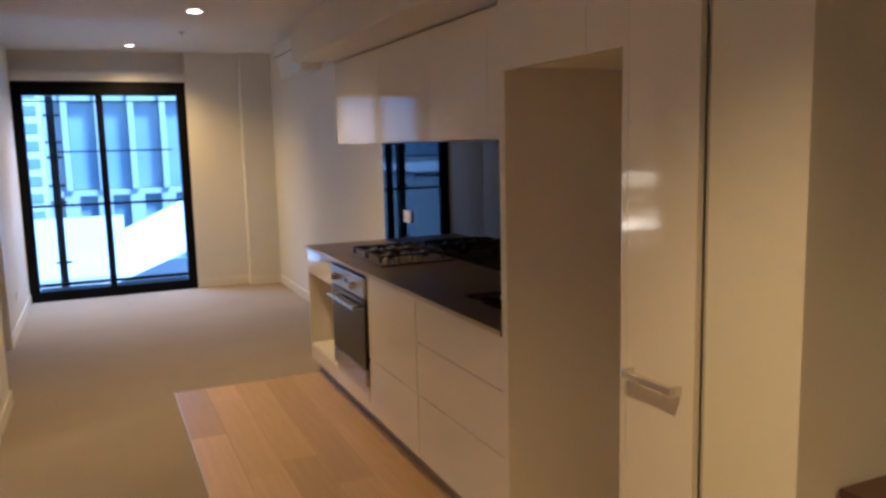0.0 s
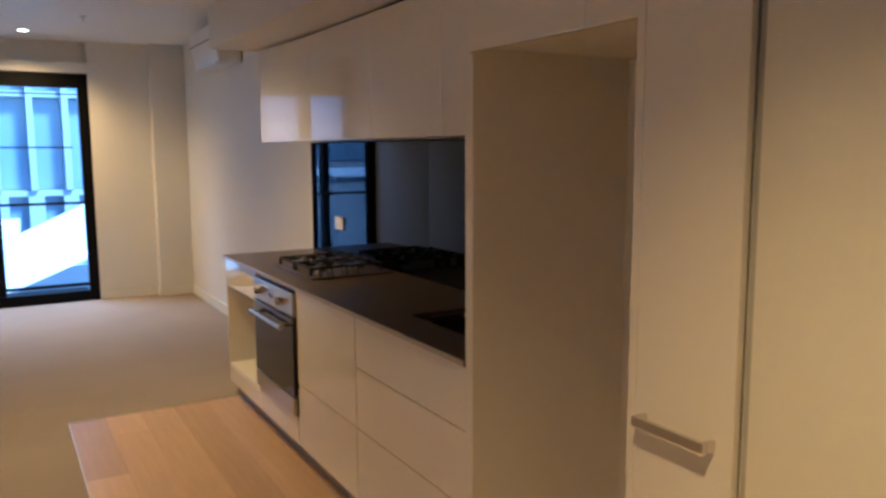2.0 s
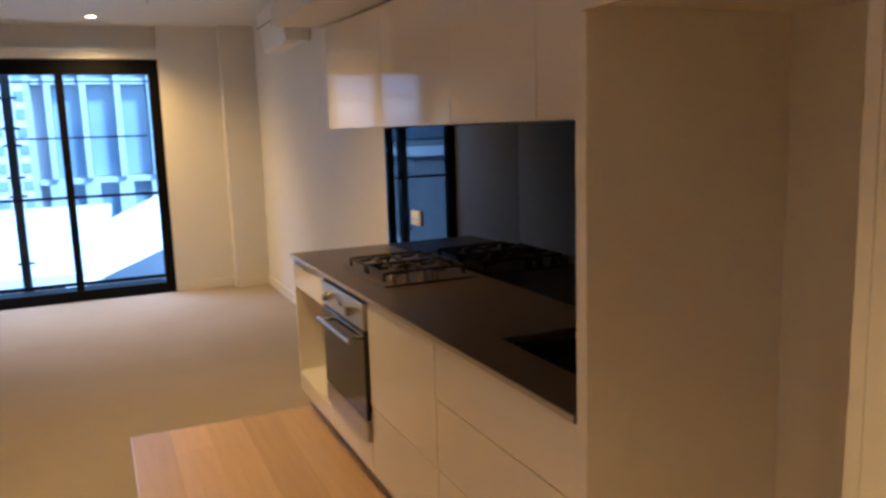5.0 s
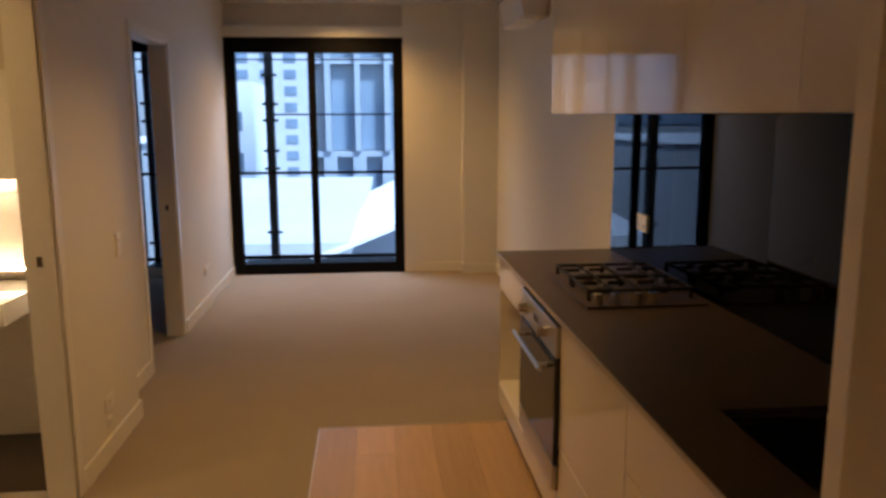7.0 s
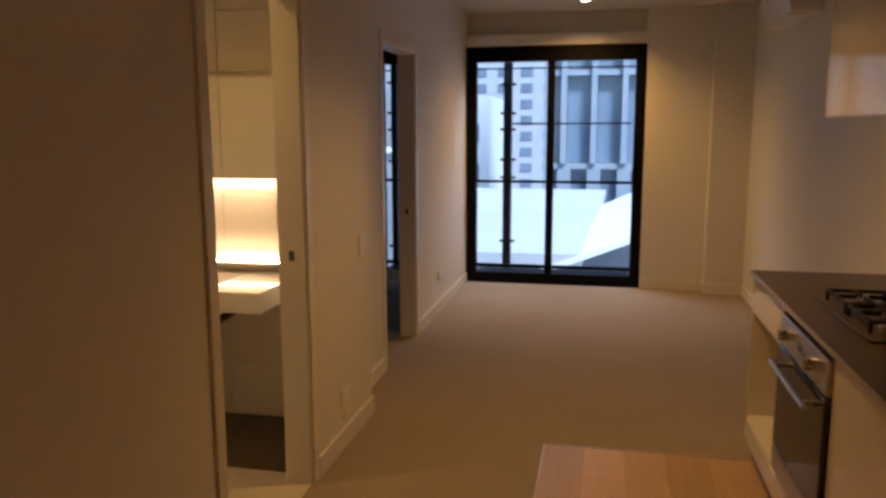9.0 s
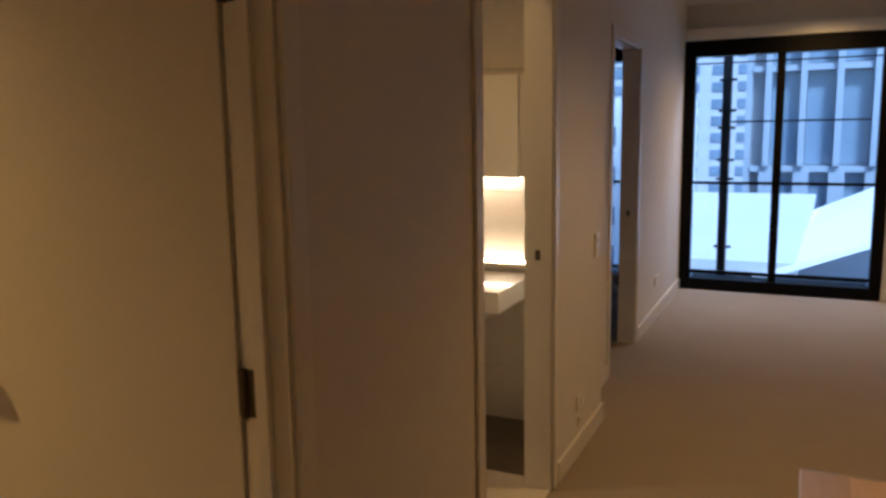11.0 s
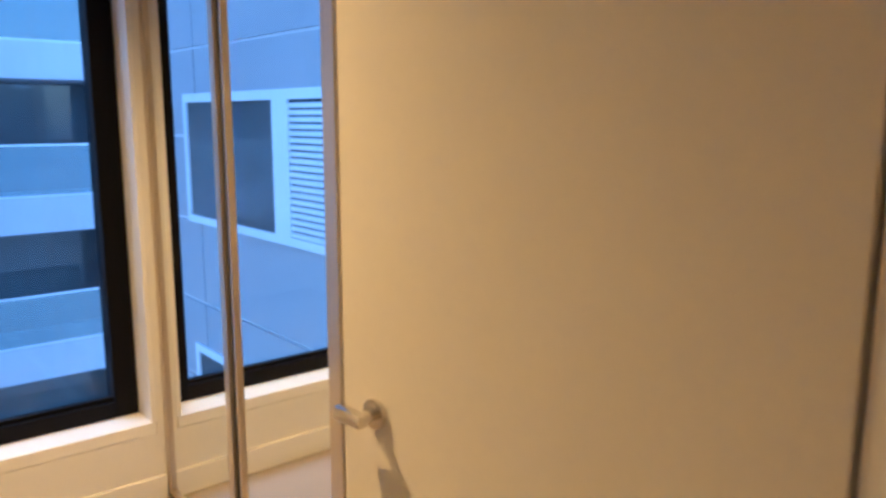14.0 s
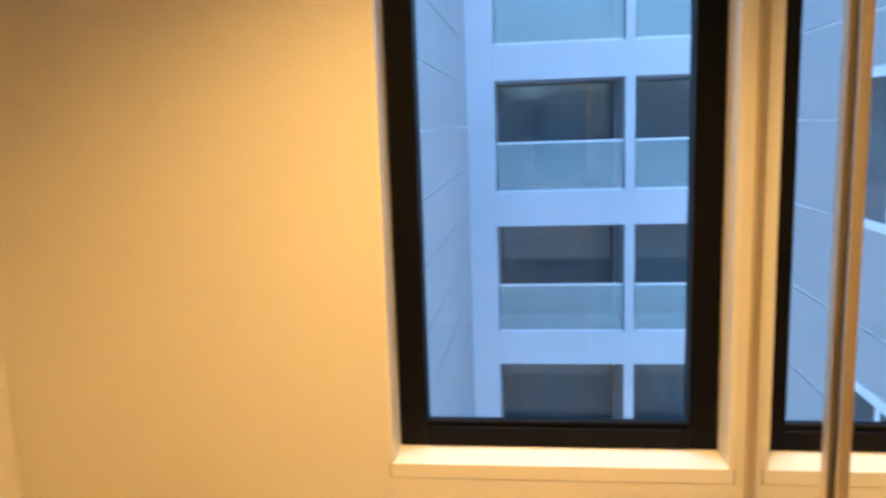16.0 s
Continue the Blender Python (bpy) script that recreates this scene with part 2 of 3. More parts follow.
setting("wall_entry", blocks((-2.87, 3.52, -2.62, -2.5, 0, ROOM_C), (3.4, 3.52, -2.5, 1.425, 0, ROOM_C), (2.62, 3.52, 1.425, 1.562, 0, ROOM_C)), WALL, "cream painted entry hall walls", "wall")
setting("ceiling_hall", block(0, 3.4, -2.5, 5.70, HALL_C, HALL_C + 0.1), CEIL, "cream painted lowered hall ceiling", "ceiling")
setting("ceiling_living", blocks((-3.05, 3.52, -2.62, 5.53, ROOM_C, ROOM_C + 0.1), (-4.6, 3.52, 5.53, YW + 0.3, ROOM_C, ROOM_C + 0.1)), CEIL, "white painted plasterboard ceiling", "ceiling")
setting("ceiling_bulkhead", blocks((1.85, 2.48, 1.665, 5.55, 2.125, HALL_C), (0, 2.48, 5.62, 5.70, HALL_C + 0.1, ROOM_C), (1.85, 2.48, 5.55, 5.56, 2.125, ROOM_C)), CEIL,
        "white painted bulkhead over the kitchen cabinets", "ceiling")
setting("floor", blocks((-3.05, 3.52, -2.62, 5.53, -0.2, -0.016), (-4.6, 3.52, 5.53, YW + 0.3, -0.2, -0.016)), CONC, "concrete slab under the floor coverings", "floor")
for _name, _label, _r in (("carpet_living", "beige looped wool carpet in living room and main bedroom", (-4.6, 0.95, 5.70, YW, -0.016, 0)), ("carpet_hall", "beige looped wool carpet along the hall", (0, 0.95, -2.5, 5.70, -0.016, 0)),
                          ("carpet_window", "beige looped wool carpet beyond the timber floor", (0.95, 2.48, 5.45, YW, -0.016, 0)), ("carpet_entry", "beige looped wool carpet in the entry", (0.95, 3.4, -2.5, 0.2, -0.016, 0)),
                          ("carpet_bedroom", "beige looped wool carpet in the second bedroom", (-2.75, 0, -2.5, 3.86, -0.016, 0))):
    setting(_name, block(*_r), CARPET, _label, "carpet")
# bathroom floor in a darker brown under the vanity and along the robe side
setting("floor_bath", blocks((-2.75, 0, 4.90, 5.53, -0.016, 0.004), (-2.75, 0, 3.86, 4.0, -0.016, 0.004)), BATHDARK, "dark brown bathroom floor strips", "floor")
setting("floor_bath_pale", block(-2.75, 0, 4.0, 4.90, -0.016, 0.006), VTILE, "pale tiled bathroom floor", "floor")
setting("wall_bed_west", blocks((-3.05, -2.75, 0.78, 2.20, 0, ROOM_C), (-3.05, -2.75, 2.20, 3.275, 0, 0.285), (-3.05, -2.75, 2.20, 3.275, 2.35, ROOM_C), (-3.05, -2.75, 3.275, 5.70, 0, ROOM_C)),
        WALL, "cream painted bedroom wall with a window opening", "wall")
setting("wall_bed_south", block(-2.75, -0.12, 0.78, 0.90, 0, ROOM_C), WALL, "cream painted bedroom wall", "wall")
setting("wall_robe_back", block(-2.75, -0.12, 3.86, 3.98, 0, ROOM_C), WALL, "painted partition behind the wardrobe", "wall")
setting("wall_bed_far", blocks((-4.6, -4.48, 5.70, YW, 0, ROOM_C), (-4.6, -3.05, 5.53, 5.70, 0, ROOM_C)), WALL, "white painted main bedroom walls", "wall")
setting("wall_lining", block(2.473, 2.48, 5.50, 6.42, 0.095, 2.10), WALL, "painted lining board on the wall beside the kitchen", "wall panel")
# skirting boards


def skirting(*rows):
    for r in rows:
        setting("baseboard", block(*r, 0.003), TRIM, "white painted skirting board", "baseboard")


skirting((0, 0.013, -2.5, 2.15, 0, 0.095), (0, 0.013, 3.14, 4.00, 0, 0.095), (0, 0.013, 4.89, 5.713, 0, 0.095), (-0.13, 0, 5.70, 5.713, 0, 0.095),
         (-0.13, -0.117, 5.713, 6.37, 0, 0.095), (-0.13, -0.117, 7.31, YW, 0, 0.095), (1.562, 2.127, YW - 0.013, YW, 0, 0.095), (2.127, 2.14, YW - 0.12, YW, 0, 0.095),
         (2.127, 2.467, YW - 0.133, YW - 0.12, 0, 0.095), (2.467, 2.48, 5.46, YW - 0.12, 0, 0.095), (-2.75, -2.737, 0.9, 3.30, 0, 0.11), (-2.737, -0.12, 0.90, 0.913, 0, 0.11),
         (1.837, 1.85, 1.425, 1.69, 0, 0.095), (-4.48, -0.25, YW - 0.013, YW, 0, 0.095))


# ---- kitchen ----
XF, XW = 1.875, 2.475
KY0, KY1 = 2.70, 5.495


def knob(parent, x, y, z, r, depth, name="knob"):
    """A metal control knob that stands out towards -x."""
    bm = rods(((x, y, z), (x - depth * 0.35, y, z), r * 1.15), ((x - depth * 0.35, y, z), (x - depth, y, z), r))
    slab(bm, x - depth - 0.004, x - depth + 0.002, y - 0.003, y + 0.003, z - r * 0.9, z + r * 0.9, 0.001)
    return part(name, bm, CHROME, parent, "round steel control knob", smooth=True)


def front(parent, y0, y1, z0, z1, x=XF, name="door_panel"):
    """A gloss lacquered front with a fine gap round it."""
    return part(name, block(x, x + 0.018, y0 + 0.001, y1 - 0.001, z0 + 0.001, z1 - 0.001, 0.001), GLOSS, parent)


def carcass(parent, y0, y1, z0, z1, x0, x1=XW):
    t = 0.016
    part("carcass", blocks((x0, x1, y0, y0 + t, z0, z1), (x0, x1, y1 - t, y1, z0, z1), (x0, x1, y0 + t, y1 - t, z0, z0 + t),
                           (x0, x1, y0 + t, y1 - t, z1 - t, z1), (x1 - t, x1, y0 + t, y1 - t, z0 + t, z1 - t)), CARCASS, parent)


# open microwave nook at the end of the run
nook = thing("open_cabinet", "white base cabinet unit with an open appliance nook", "cabinet", 2.17, 5.14, 0.1)
part("side_panel", block(XF, XW, 5.478, 5.494, 0.1, 0.868, 0.001), GLOSS, nook)
part("inner_panel", block(XF + 0.01, XW, 4.865, 4.880, 0.1, 0.868, 0.001), CARCASS, nook)
part("shelf", block(XF + 0.004, XW, 4.88, 5.478, 0.195, 0.213, 0.001), CARCASS, nook)
part("back_panel", block(2.40, 2.415, 4.88, 5.478, 0.213, 0.70), CARCASS, nook)
part("top_panel", block(XF + 0.004, XW, 4.88, 5.478, 0.70, 0.716), CARCASS, nook)
front(nook, 4.865, 5.478, 0.705, 0.866, name="drawer_front")
front(nook, 4.865, 5.478, 0.1, 0.195, name="base_panel")

# built-in oven
oven = thing("built_in_oven", "stainless steel built-in oven with dark glass door", "oven", 2.15, 4.555, 0.26)
part("body", block(XF + 0.012, XW - 0.05, 4.246, 4.855, 0.245, 0.866), IRON, oven)
panel = part("control_panel", block(XF - 0.016, XF + 0.012, 4.240, 4.857, 0.733, 0.848, 0.004), STEEL, oven, "brushed steel control panel")
door = part("oven_door", blocks((XF - 0.018, XF + 0.010, 4.240, 4.857, 0.338, 0.727), bev=0.004), BLACKG, oven, "dark tinted glass oven door")
part("door_trim", block(XF - 0.018, XF + 0.010, 4.240, 4.857, 0.245, 0.332, 0.003), STEEL, oven, "brushed steel lower trim")
part("handle", rods(((XF - 0.055, 4.31, 0.672), (XF - 0.055, 4.81, 0.672), 0.009), ((XF - 0.055, 4.36, 0.672), (XF - 0.016, 4.36, 0.672), 0.008),
                    ((XF - 0.055, 4.76, 0.672), (XF - 0.016, 4.76, 0.672), 0.008)), STEEL, door, "brushed steel bar handle", smooth=True)
knob(panel, XF - 0.016, 4.735, 0.79, 0.019, 0.032)
knob(panel, XF - 0.016, 4.385, 0.79, 0.019, 0.032)
part("clock_display", block(XF - 0.0185, XF - 0.015, 4.53, 4.60, 0.777, 0.803, 0.001), BLACKG, panel, "small black clock display")
part("indicator", rods(((XF - 0.016, 4.49, 0.79), (XF - 0.019, 4.49, 0.79), 0.004)), BLACKG, panel)
front(thing("oven_base_drawer", "white gloss base panel below the oven", "cabinet", 2.1, 4.56, 0.1), 4.240, 4.863, 0.1, 0.240, name="base_panel")
latch = thing("door_catch", "small black catch beside the oven", "catch", XF - 0.004, 4.228, 0.39)
part("body", block(XF - 0.012, XF, 4.218, 4.238, 0.385, 0.412, 0.003), BLACKAL, latch)

# under-bench units
unit = thing("base_cabinet", "white gloss handleless dishwasher front cabinet unit", "cabinet", 2.17, 3.9, 0.1)
carcass(unit, 3.56, 4.234, 0.1, 0.866, XF + 0.02)
front(unit, 3.545, 4.234, 0.4105, 0.866)
front(unit, 3.545, 4.234, 0.1, 0.4085, name="drawer_front")
drawers = thing("drawer_cabinet", "white gloss handleless three drawer cabinet unit", "cabinet", 2.17, 3.1, 0.1)
carcass(drawers, 2.71, 3.54, 0.1, 0.685, XF + 0.02)
front(drawers, 2.705, 3.54, 0.6605, 0.866, name="drawer_front")
front(drawers, 2.705, 3.54, 0.4105, 0.6585, name="drawer_front")
front(drawers, 2.705, 3.54, 0.1, 0.4085, name="drawer_front")
kick = thing("kickboard", "grey metal-faced kickboard under the base cabinets", "kickboard", 1.93, 4.0, 0)
part("board", block(1.925, 1.94, KY0, KY1 - 0.01, 0.0, 0.1, 0.002), KICK, kick)

# stone benchtop, cut out for the sink
bench = thing("benchtop", "dark brown stone kitchen benchtop with a sink cutout", "benchtop", 2.17, 4.07, 0.87)
SX0, SX1, SY0, SY1 = 2.03, 2.37, 2.78, 3.36
bm = bmesh.new()
rings = [[bm.verts.new((x, y, z)) for x, y in ((xa, ya), (xb, ya), (xb, yb), (xa, yb))] for xa, xb, ya, yb in ((1.86, XW, KY0, KY1), (SX0, SX1, SY0, SY1)) for z in (0.87, 0.89)]
for lower, upper in ((rings[0], rings[1]), (rings[3], rings[2]), (rings[2], rings[0]), (rings[1], rings[3])):
    for i in range(4):
        bm.faces.new((lower[i], lower[i - 3], upper[i - 3], upper[i]))
bmesh.ops.recalc_face_normals(bm, faces=bm.faces)
part("slab", bm, STONE, bench)
part("edge_strip", block(1.8565, 1.86, KY0, KY1, 0.872, 0.8885, 0.001), mat("polished_stone_edge", (0.40, 0.34, 0.27), 0.3, grain=0.2, grain_scale=200, blotch=0.1), bench, "polished front edge")
sink = thing("kitchen_sink", "undermounted dark steel kitchen sink", "sink", 2.2, 3.07, 0.69)
part("basin", blocks((SX0 - 0.01, SX1 + 0.01, SY0 - 0.01, SY1 + 0.01, 0.69, 0.694), (SX0 - 0.012, SX0 - 0.002, SY0, SY1, 0.694, 0.851), (SX1 + 0.002, SX1 + 0.012, SY0, SY1, 0.694, 0.851),
                     (SX0, SX1, SY0 - 0.012, SY0 - 0.002, 0.694, 0.851), (SX0, SX1, SY1 + 0.002, SY1 + 0.012, 0.694, 0.851)), mat("dark_sink_steel", (0.10, 0.09, 0.08), 0.35, metal=0.89), sink)
part("drain", rods(((2.2, 3.07, 0.694), (2.2, 3.07, 0.698), 0.045)), CHROME, sink, "round chrome drain")
tap = thing("kitchen_tap", "chrome square-necked kitchen mixer tap", "tap", 2.41, 3.05, 0.89)
part("body", rods(((2.42, 3.05, 0.89), (2.42, 3.05, 0.90), 0.028), ((2.42, 3.05, 0.90), (2.42, 3.05, 1.17), 0.016), seg=24), CHROME, tap, smooth=True)
part("spout", blocks((2.13, 2.44, 3.036, 3.064, 1.166, 1.190), (2.13, 2.158, 3.036, 3.064, 1.150, 1.168), bev=0.004), CHROME, tap)
part("lever", rods(((2.42, 3.066, 0.955), (2.42, 3.085, 0.955), 0.012), ((2.42, 3.08, 0.955), (2.40, 3.085, 1.03), 0.006)), CHROME, tap, smooth=True)

# gas hob
HX0, HX1, HY0, HY1 = 1.985, 2.43, 4.30, 4.90
hob = thing("gas_hob", "black four burner gas hob with cast iron trivets", "hob", 2.2, 4.6, 0.89)
plate = part("hob_plate", block(HX0, HX1, HY0, HY1, 0.89, 0.898, 0.003), STONE, hob, "dark enamelled hob plate")
for bx in (2.10, 2.32):
    for by in (4.505, 4.755):
        r = 0.045 if (bx + by) % 0.2 > 0.1 else 0.035
        part("burner_ring", rods(((bx, by, 0.898), (bx, by, 0.9045), r * 1.1), seg=28), CHROME, hob, "pale metal burner ring", smooth=True)
        b = part("burner", rods(((bx, by, 0.898), (bx, by, 0.908), r), ((bx, by, 0.908), (bx, by, 0.916), r * 0.75)), IRON, hob, "black enamelled gas burner", smooth=True)
for gy in (4.505, 4.755):
    bm = bmesh.new()
    for dy in (-0.115, 0.115):
        slab(bm, HX0 + 0.03, HX1 - 0.03, gy + dy - 0.005, gy + dy + 0.005, 0.928, 0.94, 0.002)
    for gx in (HX0 + 0.03, (HX0 + HX1) / 2, HX1 - 0.03):
        slab(bm, gx - 0.005, gx + 0.005, gy - 0.115, gy + 0.115, 0.928, 0.94, 0.002)
        for dy in (-0.110, 0.110):
            slab(bm, gx - 0.006, gx + 0.006, gy + dy - 0.006, gy + dy + 0.006, 0.898, 0.935, 0.002)
    for bx in (2.10, 2.32):
        slab(bm, bx - 0.085, bx - 0.02, gy - 0.004, gy + 0.004, 0.93, 0.944, 0.002)
        slab(bm, bx + 0.02, bx + 0.085, gy - 0.004, gy + 0.004, 0.93, 0.944, 0.002)
        slab(bm, bx - 0.004, bx + 0.004, gy - 0.11, gy - 0.02, 0.93, 0.944, 0.002)
        slab(bm, bx - 0.004, bx + 0.004, gy + 0.02, gy + 0.11, 0.93, 0.944, 0.002)
    part("trivet", bm, IRON, hob, "black cast iron pan trivet")
for i, kx in enumerate((2.03, 2.09, 2.17, 2.23)):
    part("knob", rods(((kx, 4.330, 0.898), (kx, 4.330, 0.906), 0.020), ((kx, 4.330, 0.906), (kx, 4.330, 0.938), 0.0165)), CHROME, hob, "round steel gas knob", smooth=True)

# mirrored splashback, its far sheet tilted only to place the window's reflection
splash = thing("splashback", "smoked mirror glass kitchen splashback", "splashback", 2.47, 4.07, 0.9)
part("mirror_sheet", block(2.469, 2.475, KY0, 3.998, 0.892, 1.566), SPLASH, splash)
bm = block(2.469, 2.475, 4.0, 5.455, 0.892, 1.566)
for v in bm.verts:
    if v.co.y > 4.5 and v.co.x < 2.472:
        v.co.x -= 0.038
part("mirror_sheet", bm, SPLASH, splash)
outlet = thing("power_outlet", "white double power outlet on the mirrored splashback", "power outlet", 2.438, 5.03, 1.05)
part("plate", block(2.432, 2.446, 4.972, 5.088, 1.050, 1.126, 0.003), PLASTIC, outlet)
for yy in (5.0, 5.06):
    part("switch", block(2.429, 2.433, yy - 0.009, yy + 0.009, 1.100, 1.114, 0.001), PLASTIC, outlet)
    part("socket", blocks((2.4312, 2.4325, yy - 0.009, yy - 0.005, 1.072, 1.085), (2.4312, 2.4325, yy + 0.005, yy + 0.009, 1.072, 1.085), (2.4312, 2.4325, yy - 0.002, yy + 0.002, 1.060, 1.071)), DARKGAP, outlet, "dark socket slots")

# wall cabinets
for y0, y1 in ((2.70, 3.32), (3.32, 3.94), (3.94, 4.69), (4.69, 5.44)):
    w = thing("wall_cabinet", "white gloss handleless wall cabinet above the benchtop", "cabinet", 2.31, (y0 + y1) / 2, 1.572, "wall cabinets")
    carcass(w, y0 + 0.0005, y1 - 0.0005, 1.572, 2.112, 2.165)
    leaf = front(w, y0, y1, 1.568, 2.112, 2.145)
    if y1 > 5.4:  # the end door's shape is tilted to move the window's reflection
        ym = sum(v.co.y for v in leaf.data.vertices) / len(leaf.data.vertices)
        for v in leaf.data.vertices:
            if v.co.y > ym:
                v.co.x -= 0.036

# fridge recess and pantry
tall = thing("fridge_surround", "white gloss tall panel beside the fridge recess", "cabinet panel", 2.15, 2.68, 0)
part("tall_panel", block(1.862, XW, 2.655, 2.695, 0.0, 2.12, 0.002), GLOSS, tall)
over = thing("overhead_cabinet", "white gloss cabinet over the empty fridge recess", "cabinet", 2.15, 2.3, 1.80)
part("carcass", block(1.87, XW, 1.992, 2.652, 1.80, 2.118), CARCASS, over)
front(over, 1.99, 2.16, 1.785, 2.118, 1.845)
front(over, 2.16, 2.654, 1.785, 2.118, 1.845)
part("side_panel", block(1.838, XW, 1.966, 1.99, 0.0, 2.12, 0.002), GLOSS, tall)
part("back_panel", block(2.455, 2.47, 1.99, 2.655, 0.0, 1.80), CARCASS, tall)
pantry = thing("pantry_cabinet", "white gloss tall pantry cabinet with a bar handle", "cabinet", 2.15, 1.82, 0)
part("carcass", block(1.872, XW, 1.715, 1.964, 0.1, 2.118), CARCASS, pantry)
pd = front(pantry, 1.711, 1.965, 0.1, 2.118, 1.838)
part("handle", blocks((1.800, 1.812, 1.750, 1.940, 0.940, 0.962), (1.812, 1.838, 1.750, 1.762, 0.940, 0.962), (1.812, 1.838, 1.928, 1.940, 0.940, 0.962), bev=0.003), CHROME, pd, "satin steel bar handle")
part("kick_panel", block(1.90, 1.915, 1.715, 1.964, 0, 0.1), KICK, pantry)
strip = thing("filler_strip", "grey metal filler strip between pantry and wall", "trim", 1.86, 1.677, 0)
part("strip", block(1.860, 1.90, 1.691, 1.709, 0, 2.118), mat("grey_filler", (0.42, 0.41, 0.40), 0.5), strip)

# dark desk at the edge of the entry alcove
desk = thing("desk", "dark brown timber desk top against the alcove wall", "desk", 2.6, 1.15, 0)
part("top", block(1.97, 3.38, 0.87, 1.42, 0.78, 0.815, 0.003), mat("dark_timber", (0.06, 0.032, 0.018), 0.45, grain=0.2, grain_scale=30, stretch=(0.1, 1, 1)), desk)
part("side_support", block(2.02, 2.05, 0.90, 1.415, 0, 0.78, 0.002), GLOSS, desk)
part("side_support", block(3.33, 3.36, 0.90, 1.415, 0, 0.78, 0.002), GLOSS, desk)

# split air conditioner on the living room wall
ac = thing("air_conditioner", "white wall-mounted split air conditioner", "air conditioner", 2.37, 7.48, 2.22)
bm = block(2.235, 2.478, 7.08, 7.88, 2.225, 2.52, 0.025)
for v in bm.verts:
    if v.co.z < 2.29 and v.co.x < 2.315:
        v.co.x += 0.05
part("housing", bm, PLASTIC, ac, smooth=True)
part("louvre", block(2.275, 2.37, 7.12, 7.84, 2.214, 2.226, 0.003), PLASTIC, ac, "white air outlet flap")
part("intake_line", block(2.231, 2.237, 7.12, 7.84, 2.40, 2.404), DARKGAP, ac)


# ---- switches and outlets on the west walls ----
def wall_plate(name, label, cat, x, y, z, h=0.115, w=0.07, rockers=1):
    t = thing(name, label, cat, x, y, z - h / 2)
    part("plate", block(x + 0.0005, x + 0.009, y - w / 2, y + w / 2, z - h / 2, z + h / 2, 0.003), PLASTIC, t)
    for i in range(rockers):
        zz = z + (i - (rockers - 1) / 2) * 0.04
        part("rocker", block(x + 0.008, x + 0.013, y - 0.008, y + 0.008, zz - 0.011, zz + 0.011, 0.002), PLASTIC, t)
    return t


wall_plate("light_switch", "white light switch plate on the hall wall", "light switch", 0, 5.55, 0.95, rockers=2)
wall_plate("power_outlet", "white power outlet low on the hall wall", "power outlet", 0, 5.26, 0.255, h=0.07, w=0.115)
wall_plate("data_outlet", "small white data outlet low on the hall wall", "outlet", 0, 5.25, 0.165, h=0.05, w=0.05)
wall_plate("power_outlet", "white double power outlet on the living room wall", "power outlet", -0.13, 8.1, 0.31, h=0.072, w=0.20, rockers=1)


# ---- ceiling fittings ----
# a fitting for every lamp, the added entry one included
for x, y, z, w, cone in DOWNLIGHTS:
    d = thing("downlight", "round white recessed ceiling downlight, real or added, switched on", "downlight", x, y, z - 0.012, "downlights")
    bm = bmesh.new()
    bmesh.ops.create_cone(bm, cap_ends=False, segments=32, radius1=0.052, radius2=0.047, depth=0.013, matrix=Matrix.Translation((x, y, z - 0.0065)))
    bmesh.ops.create_cone(bm, cap_ends=False, segments=32, radius1=0.052, radius2=0.041, depth=0.0005, matrix=Matrix.Translation((x, y, z - 0.0132)))
    part("trim_ring", bm, PLASTIC, d)
    lens = part("lens", rods(((x, y, z + 0.002), (x, y, z - 0.0025), 0.040), seg=32), LENS, d, "glowing warm lens")
spr = thing("sprinkler_head", "small chrome fire sprinkler in the ceiling", "sprinkler", 1.40, 7.8, 2.57)
part("escutcheon", rods(((1.40, 7.8, 2.606), (1.40, 7.8, 2.612), 0.03)), CHROME, spr, smooth=True)
part("head", rods(((1.40, 7.8, 2.575), (1.40, 7.8, 2.606), 0.008), ((1.40, 7.8, 2.572), (1.40, 7.8, 2.575), 0.014)), CHROME, spr, smooth=True)


